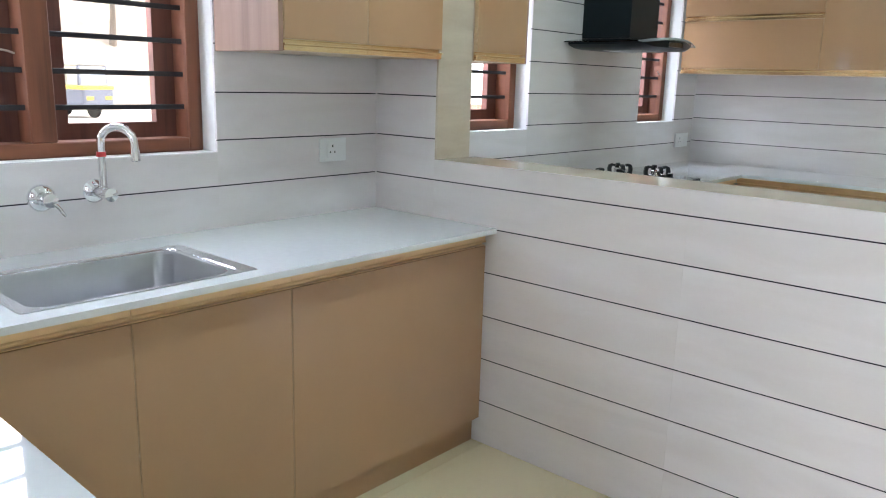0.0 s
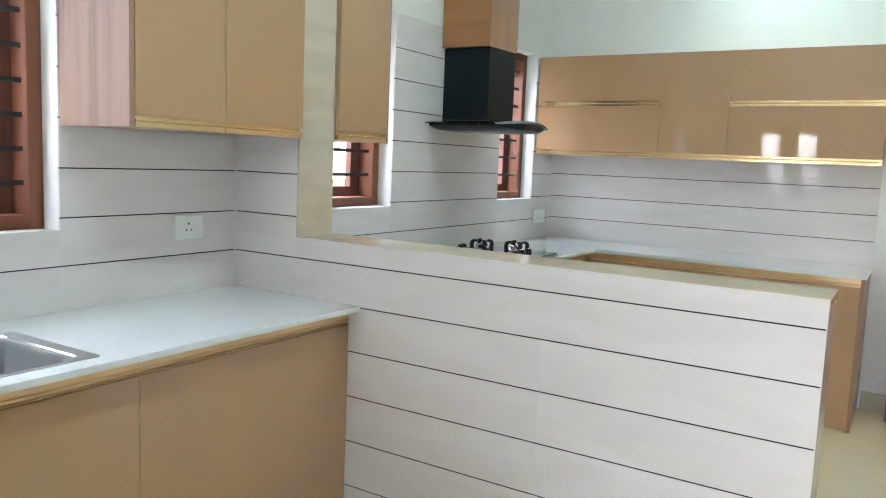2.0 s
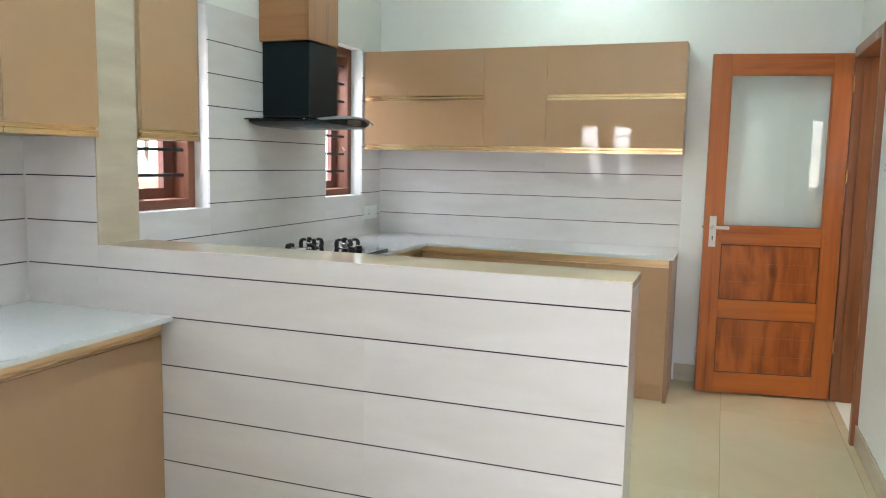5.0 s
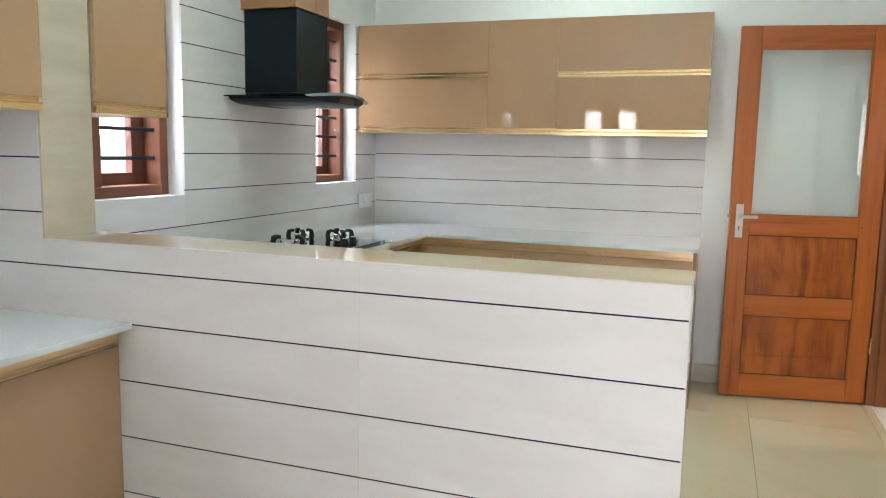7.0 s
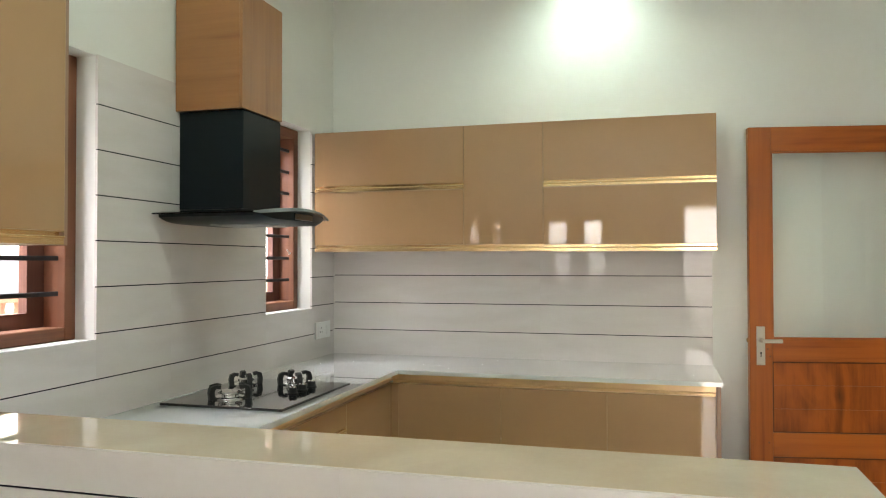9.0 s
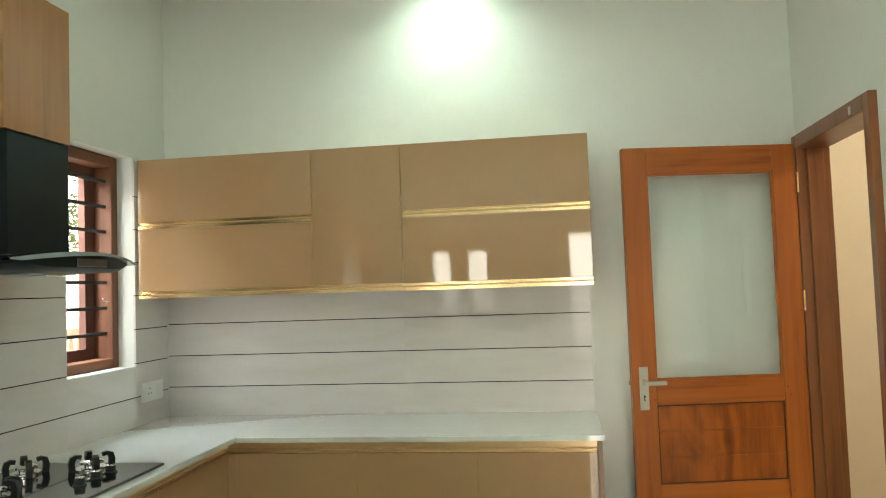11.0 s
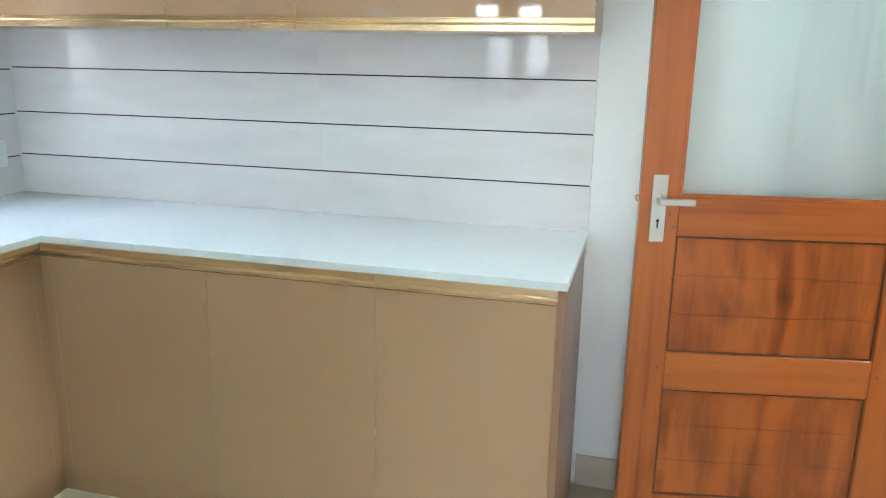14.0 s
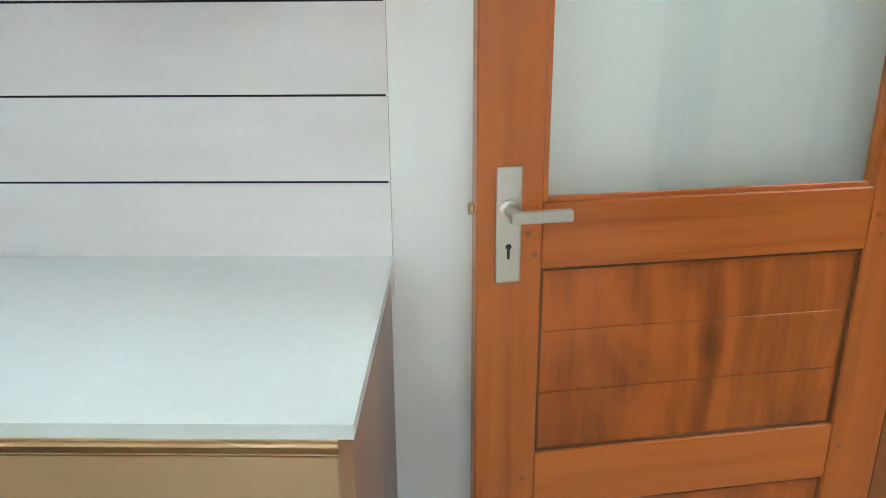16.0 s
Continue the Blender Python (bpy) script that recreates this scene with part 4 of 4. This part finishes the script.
lathe(b, (0.05, -0.004, 1.017), (0, -1, 0), [(0.016, 0), (0.016, 0.006), (0.010, 0.008), (0.010, 0.046)], 16)
box(b, 0.04, 0.135, -0.058, -0.042, 1.008, 1.026, bev=0.003, seg=2)
part("lever", b, M_NICKEL, plate, "satin nickel lever handle", local=True)
b = bmesh.new()
lathe(b, (0.05, -0.0042, 0.957), (0, -1, 0), [(0.0048, 0), (0.0048, 0.0006)], 12)
box(b, 0.0478, 0.0522, -0.0048, -0.0042, 0.937, 0.956)
part("keyhole", b, M_HOLE, plate, local=True)
b = bmesh.new()
lathe(b, (0.05, LEAF_T, 1.017), (0, 1, 0), [(0.016, 0), (0.016, 0.006), (0.010, 0.008), (0.010, 0.040)], 16)
box(b, 0.04, 0.135, LEAF_T + 0.038, LEAF_T + 0.054, 1.008, 1.026, bev=0.003, seg=2)
part("lever", b, M_NICKEL, plate, smooth=True, local=True)
part("latch_bolt", boxes((-0.010, 0.0, 0.012, 0.024, 1.007, 1.024), bev=0.002), M_GOLD, leaf, "brass latch bolt", local=True)
for z in (0.28, 1.30, 1.82):
    b = bmesh.new()
    lathe(b, (LEAF_W + 0.004, -0.004, z), (0, 0, 1), [(0.006, 0), (0.006, 0.09)], 10)
    part("hinge", b, M_GOLD, leaf, "brass hinge knuckle", smooth=True, local=True)
for u, z in ((0.082, 0.975), (0.094, 0.94), (LEAF_W - 0.09, 0.975), (LEAF_W - 0.078, 0.94), (LEAF_W - 0.085, 0.53), (0.085, 0.53)):
    b = bmesh.new()
    lathe(b, (u, 0.0, z), (0, -1, 0), [(0.005, -0.004), (0.005, 0.0006)], 10)
    part("dowel", b, M_FRAMEWOOD, leaf, "dark wooden dowel end", smooth=True, local=True)

# ---- ceiling lights ----


def downlight(x, y, watts, size=177, blend=0.2, soft=0.09, colour=(0.80, 1.0, 0.93)):
    d = thing("downlight", (x, y, ZC), "round white recessed ceiling downlight, lit, added unseen except at the north wall", "ceiling light", "ceiling downlights")
    b = bmesh.new()
    lathe(b, (x, y, ZC + 0.001), (0, 0, -1), [(0.075, 0), (0.075, 0.006), (0.06, 0.010), (0.058, 0.004)], 28)
    part("trim_ring", b, M_PLASTIC, d, smooth=True)
    b = bmesh.new()
    lathe(b, (x, y, ZC - 0.005), (0, 0, -1), [(0.056, 0), (0.056, 0.002)], 28)
    part("diffuser", b, M_LAMP, d, "glowing diffuser", smooth=True)
    down_spot(x, y, ZC - 0.03, watts, colour, size, blend, soft)


downlight(-0.58, 5.022, 34, 130, 1.0, 0.045, (0.70, 1.0, 0.98))
# two unseen downlights, added to fill the rest of the room with light
downlight(-0.58, 2.85, 42, colour=(0.75, 1.0, 0.97))
downlight(-0.58, 1.05, 54, colour=(0.80, 0.96, 1.0))
# unseen lamp, added to brighten the neighbouring room through its doorway
down_spot(2.4, 4.6, 2.8, 70, (1.0, 0.93, 0.82))

# ---- daylight in the openings ----
for w in (W1, W2, W3):
    ym = (w[0] + w[1]) / 2
    if w is W1:
        window_light((XW - 0.72, ym, 2.45), (XW + 0.35, ym, 1.35), w[1] - w[0] + 0.25, 1.3, 90)
    else:
        window_light((XW - 0.72, ym, 2.72), (XW + 0.35, ym, 1.25), w[1] - w[0] + 0.25, 0.9, 200 * (w[1] - w[0] + 0.2))
window_light(((WS[0] + WS[1]) / 2, YS - 0.30, 1.55), ((WS[0] + WS[1]) / 2, 3, 1.4), 0.9, 0.95, 13, (0.80, 0.84, 1.0))
window_light((2.8, 1.3, 1.55), (2.8, 4, 1.4), 0.75, 0.95, 17, (1.0, 0.97, 0.92))
# unseen hall lamp, added as fill through the south doorway
window_light((1.15, -4.3, 1.3), (1.0, 0, 1.2), 2.4, 1.9, 76, (0.82, 0.84, 1.0))

# ---- outdoors ----
M_SOIL = mat("sandy_soil", (0.68, 0.61, 0.50), 0.95, var=0.35, scale=0.6, bump=0.5, bscale=14)
M_BANK = mat("dry_earth_bank", (0.47, 0.41, 0.33), 0.95, var=0.35, scale=0.8, bump=0.6, bscale=9)
M_BARK = mat("grey_tree_bark", (0.22, 0.19, 0.16), 0.9, var=0.3, scale=6, bump=0.5, bscale=30, stretch=(1, 1, 0.2))
M_LEAF = mat("green_leaf", (0.10, 0.16, 0.05), 0.5, var=0.5, scale=3)
M_VAN = mat("dark_blue_vehicle_paint", (0.14, 0.16, 0.22), 0.3, var=0.15, scale=4)
M_YELLOW = mat("yellow_vehicle_stripe", (0.75, 0.52, 0.06), 0.4, var=0.1, scale=8)
M_CANVAS = mat("pale_canvas_hood", (0.55, 0.55, 0.54), 0.8, var=0.15, scale=5)
# opaque pale blue stands in for the bright reflection on vehicle glass
M_SCREEN = mat("windscreen_reflection_tint", (0.42, 0.48, 0.58), 0.08, var=0.1, scale=2)
M_SILVER = mat("silver_car_paint", (0.62, 0.64, 0.67), 0.25, var=0.04, scale=3, coat=0.6)
M_TYRE = mat("black_rubber", (0.02, 0.02, 0.02), 0.8, var=0.2, scale=10)
M_BALUSTER = mat("pink_cement", (0.58, 0.36, 0.28), 0.8, var=0.15, scale=6)
GZ = -0.2
ground = structure("ground", boxes((-400, 400, -400, 400, -0.6, GZ)), M_SOIL, "dry sandy yard around the house", "ground")

# earth bank behind the yard, uneven
bm = bmesh.new()
rows = []
for i in range(40):
    y = -30 + i * 2.4
    row = []
    for k in range(9):
        f = k / 8
        x = -34 - 12 * f + 1.6 * noise.noise((y * 0.12, k * 0.4, 2.0))
        fall = max(0.0, min(1.0, (31 - y) / 5))
        z = GZ - 0.1 + 6.5 * fall * f ** 0.8 + fall * 0.7 * noise.noise((y * 0.3, f * 4, 5.0)) * min(1, f * 3)
        row.append(bm.verts.new((x, y, z)))
    rows.append(row)
for a, b in zip(rows, rows[1:]):
    for k in range(8):
        bm.faces.new((a[k], b[k], b[k + 1], a[k + 1]))
structure("bank", bm, M_BANK, "dry earth bank behind the yard", "bank")


# bright hazy sky over the western horizon
bm = bmesh.new()
arc = [radians(75 + 15 * k) for k in range(15)]
low = [bm.verts.new((95 * math.cos(a), 95 * math.sin(a), -4)) for a in arc]
high = [bm.verts.new((95 * math.cos(a), 95 * math.sin(a), 75)) for a in arc]
for k in range(14):
    bm.faces.new((low[k], low[k + 1], high[k + 1], high[k]))
structure("backdrop", bm, emit_mat("hazy_white_sky", (0.94, 0.97, 1.0), 3.5), "bright hazy sky over the horizon", "sky")


def tree(x, y, z, h, seed):
    rng = random.Random(seed)
    t = thing("tree", (x, y, z), "slender tree with a loose green crown", "tree", "trees on the bank")
    b = bmesh.new()
    top = Vector((x + rng.uniform(-0.6, 0.6), y + rng.uniform(-0.6, 0.6), z + h * 0.8))
    tube(b, [Vector((x, y, z - 0.3)).lerp(top, f) + Vector((0.12 * math.sin(f * 5 + seed), 0.1 * math.cos(f * 4), 0)) for f in (0, 0.25, 0.5, 0.75, 1)], [0.2, 0.16, 0.12, 0.08, 0.04], 8)
    tips = []
    for k in range(9):
        f = 0.45 + 0.06 * k
        base = Vector((x, y, z)).lerp(top, f)
        a = rng.uniform(0, 6.28)
        tip = base + Vector((math.cos(a), math.sin(a), 0.7)) * rng.uniform(0.9, 1.9)
        tube(b, [base, base.lerp(tip, 0.5) + Vector((0, 0, 0.1)), tip], [0.05, 0.035, 0.015], 6)
        tips.append(tip)
    part("trunk", b, M_BARK, t)
    b = bmesh.new()
    for tip in tips:
        for _ in range(70):
            c = tip + Vector((rng.gauss(0, 0.55), rng.gauss(0, 0.55), rng.gauss(0.1, 0.4)))
            u = Vector((rng.uniform(-1, 1), rng.uniform(-1, 1), rng.uniform(-0.5, 0.5))).normalized()
            v = u.orthogonal().normalized()
            s = rng.uniform(0.09, 0.2)
            b.faces.new([b.verts.new(c + d) for d in (-u * s, v * s * 0.45, u * s, -v * s * 0.45)])
    part("crown", b, M_LEAF, t)


for k, (x, y, h) in enumerate(((-40, 8, 8), (-43, 13, 9), (-38, 18, 7), (-44, 22, 9), (-39, 3, 7))):
    tree(x, y, 2.0 + 0.35 * (abs(x) - 36), h, k)
for k, (x, y, h) in enumerate(((-33, 38, 8), (-29, 42, 9), (-38, 40, 9), (-21, 41, 8), (-25, 37, 7))):
    tree(x, y, GZ, h, k + 11)

# parked three-wheeler
van = thing("three_wheeler", (-27.5, 11.6, GZ), "parked dark three-wheeler with a yellow stripe and canvas hood", "vehicle", rz=25)
part("body", boxes((-1.3, 1.2, -0.75, 0.75, 0.35, 1.05), bev=0.08, seg=2), M_VAN, van, local=True)
part("stripe", boxes((-1.31, 1.21, -0.76, 0.76, 0.96, 1.1), bev=0.02), M_YELLOW, van, "yellow stripe", local=True)
part("hood", boxes((-1.25, 1.0, -0.72, 0.72, 1.75, 2.05), bev=0.1, seg=3), M_CANVAS, van, "pale canvas hood", local=True)
for x, y in ((-1.2, -0.68), (-1.2, 0.68), (0.95, -0.62), (0.95, 0.62), (0.0, -0.68), (0.0, 0.68)):
    part("post", boxes((x - 0.05, x + 0.05, y - 0.04, y + 0.04, 1.1, 1.76)), M_VAN, van, local=True)
part("windscreen", boxes((0.98, 1.0, -0.58, 0.58, 1.12, 1.74)), M_SCREEN, van, "windscreen coloured pale for its bright reflection", local=True)
part("seat", boxes((-1.15, -0.6, -0.6, 0.6, 1.05, 1.5), bev=0.06, seg=2), M_CANVAS, van, local=True)
for x, y in ((-0.9, -0.68), (-0.9, 0.68), (0.95, 0.0)):
    b = bmesh.new()
    lathe(b, (x, y - 0.08, 0.27), (0, 1, 0), [(0.12, 0), (0.25, 0.01), (0.27, 0.04), (0.27, 0.12), (0.25, 0.15), (0.12, 0.16)], 20)
    part("wheel", b, M_TYRE, van, smooth=True, local=True)
for y in (-0.45, 0.45):
    part("number_plate", boxes((1.2, 1.215, y - 0.16, y + 0.16, 0.62, 0.74)), M_YELLOW, van, "yellow plate", local=True)

# parked car beyond the balustrade
car = thing("car", (-11.6, 12.1, GZ), "parked silver car behind the balustrade", "car", rz=-62)


def car_loft(stations, half, material, name, label=""):
    """Body shell lofted along x: (x, low, high, width factor, top factor) per station."""
    b = bmesh.new()
    ringz = []
    for x, lo, hi, wf, tf in stations:
        w, t = half * wf, half * tf
        sec = [(-w, lo), (-w, lo + (hi - lo) * 0.55), (-t, hi - 0.04), (-t * 0.85, hi), (t * 0.85, hi), (t, hi - 0.04), (w, lo + (hi - lo) * 0.55), (w, lo)]
        ringz.append([b.verts.new((x, y, z)) for y, z in sec])
    for p, q in zip(ringz, ringz[1:]):
        for k in range(8):
            b.faces.new((p[k], p[(k + 1) % 8], q[(k + 1) % 8], q[k]))
    b.faces.new(ringz[0]), b.faces.new(ringz[-1][::-1])
    bmesh.ops.recalc_face_normals(b, faces=b.faces)
    return part(name, b, material, car, label, smooth=False, local=True)


car_loft([(-2.0, 0.4, 0.9, 0.9, 0.85), (-1.9, 0.25, 1.02, 1, 0.95), (0.9, 0.22, 1.05, 1, 0.95), (1.75, 0.25, 0.95, 0.97, 0.9), (2.05, 0.35, 0.75, 0.85, 0.8)], 0.86, M_SILVER, "body")
car_loft([(-1.85, 1.0, 1.1, 0.93, 0.85), (-1.55, 1.0, 1.6, 0.93, 0.75), (0.1, 1.0, 1.72, 0.93, 0.74), (0.95, 1.0, 1.08, 0.93, 0.85)], 0.86, M_SCREEN, "cabin", "car windows coloured pale for their bright reflection")
part("roof", boxes((-1.6, 0.15, -0.62, 0.62, 1.69, 1.74), bev=0.02, seg=2), M_SILVER, car, local=True)
for y in (-0.70, 0.70):
    b = bmesh.new()
    tube(b, [(0.98, y * 1.1, 1.05), (0.55, y * 1.0, 1.4), (0.12, y * 0.92, 1.71), (-1.58, y * 0.92, 1.62), (-1.88, y * 1.1, 1.08)], 0.035, 8)
    part("pillar", b, M_SILVER, car, local=True)
    part("headlight", boxes((1.93, 2.0, y * 0.85 - 0.13, y * 0.85 + 0.13, 0.68, 0.8), bev=0.02), M_CHROME, car, local=True)
for x in (-1.25, 1.3):
    for y in (-0.80, 0.80):
        b = bmesh.new()
        lathe(b, (x, y - 0.09, 0.31), (0, 1, 0), [(0.16, 0), (0.29, 0.01), (0.31, 0.04), (0.31, 0.14), (0.29, 0.17), (0.16, 0.18)], 20)
        part("wheel", b, M_TYRE, car, smooth=True, local=True)

# balustrade at the edge of the yard
rail = thing("balustrade", (-9, 11.5, GZ), "pink cement balustrade at the edge of the yard", "balustrade")
part("plinth", boxes((-9.1, -8.9, 7.5, 16, GZ - 0.05, 0.3), bev=0.01), M_BALUSTER, rail)
part("top_rail", boxes((-9.1, -8.9, 7.5, 16, 0.85, 0.97), bev=0.01), M_BALUSTER, rail)
b = bmesh.new()
lathe(b, (0, 0, 0.3), (0, 0, 1), [(0.05, 0), (0.06, 0.05), (0.035, 0.12), (0.055, 0.25), (0.05, 0.36), (0.032, 0.46), (0.05, 0.56)], 10)
bmesh.ops.recalc_face_normals(b, faces=b.faces)
bal = bpy.data.meshes.new("baluster")
b.to_mesh(bal)
b.free()
bal.materials.append(M_BALUSTER)
for k in range(34):
    o = new("baluster", bal)
    o.parent = rail
    o.matrix_parent_inverse = rail.matrix_basis.inverted()
    o.matrix_basis = pose(-9, 7.65 + 0.25 * k, 0)

# ---- tiles of walls and floor ----
LO = XW, XW + TILE
tile_field(west, 'y', LO[0], LO[1], YS, HW_Y0 - TILE, CT - 0.06, TILE_TOP, [W1], joints=(0.35,))
tile_field(west, 'y', LO[0], LO[1], HW_Y1, YN - TILE, CT - 0.06, TILE_TOP, [W2, W3], joints=(3.74,), lift=0.008)
tile_field(stub, 'x', HW_Y0 - TILE, HW_Y0, XW + TILE, STUB_X - TILE, CT - 0.06, TILE_TOP)
tile_field(half, 'x', HW_Y0 - TILE, HW_Y0, STUB_X - TILE, HW_X, 0.001, 1.0765, joints=(-0.727,))
tile_field(stub, 'x', HW_Y0 - TILE, HW_Y0, XW + TILE, STUB_X - TILE, 0.001, CT - 0.0605)
tile_field(north, 'x', YN - TILE, YN, XW, 0.031, CT - 0.06, 1.4715, joints=(-0.86,), lift=0.016)
tile_field(south, 'x', YS, YS + TILE, XW, -0.02, CT - 0.06, TILE_TOP, [WS], joints=(-0.4,))
# dark channel behind the strips, a little under their face
DEEP = 0.0085
for par, axis, d0, d1, u0, u1, z0, z1, holes in ((west, 'y', XW - 0.001, XW + DEEP, YS, HW_Y0 - TILE, CT - 0.06, TILE_TOP, [W1]), (west, 'y', XW - 0.001, XW + DEEP, HW_Y1, YN - TILE, CT - 0.06, TILE_TOP, [W2, W3]),
                                                 (stub, 'x', HW_Y0 - DEEP, HW_Y0 + 0.001, XW + TILE, STUB_X - TILE, 0.0, TILE_TOP, []), (half, 'x', HW_Y0 - DEEP, HW_Y0 - 0.0001, STUB_X - TILE, HW_X, 0.0, 1.075, []),
                                                 (north, 'x', YN - DEEP, YN + 0.001, XW + TILE, 0.031, CT - 0.06, 1.4715, []), (south, 'x', YS - 0.001, YS + DEEP, XW + TILE, -0.02, CT - 0.06, TILE_TOP, [WS])):
    wide = [(a - 0.004, b + 0.004, c - 0.004, d + 0.004) for a, b, c, d in holes]
    part("groove_channel", groove_back(axis, d0, d1, u0 + 0.004, u1 - 0.004, z0 + 0.004, z1 - 0.004, wide), M_GROOVE, par, "dark groove channel")
# floor tiles, 0.6 by 1.2 m
FLOOR_CUTS_X = [XW, -1.467, -0.867, -0.267, 0.333, 0.933, XE]
FLOOR_CUTS_Y = [YS, 1.145, 2.345, 3.545, 4.745, YN]
for a, b in zip(FLOOR_CUTS_X, FLOOR_CUTS_X[1:]):
    for c, d in zip(FLOOR_CUTS_Y, FLOOR_CUTS_Y[1:]):
        tile_piece(floor, (a + 0.001, c + 0.001, -0.006), (b - 0.001, d - 0.001, 0.0), M_FLOOR)
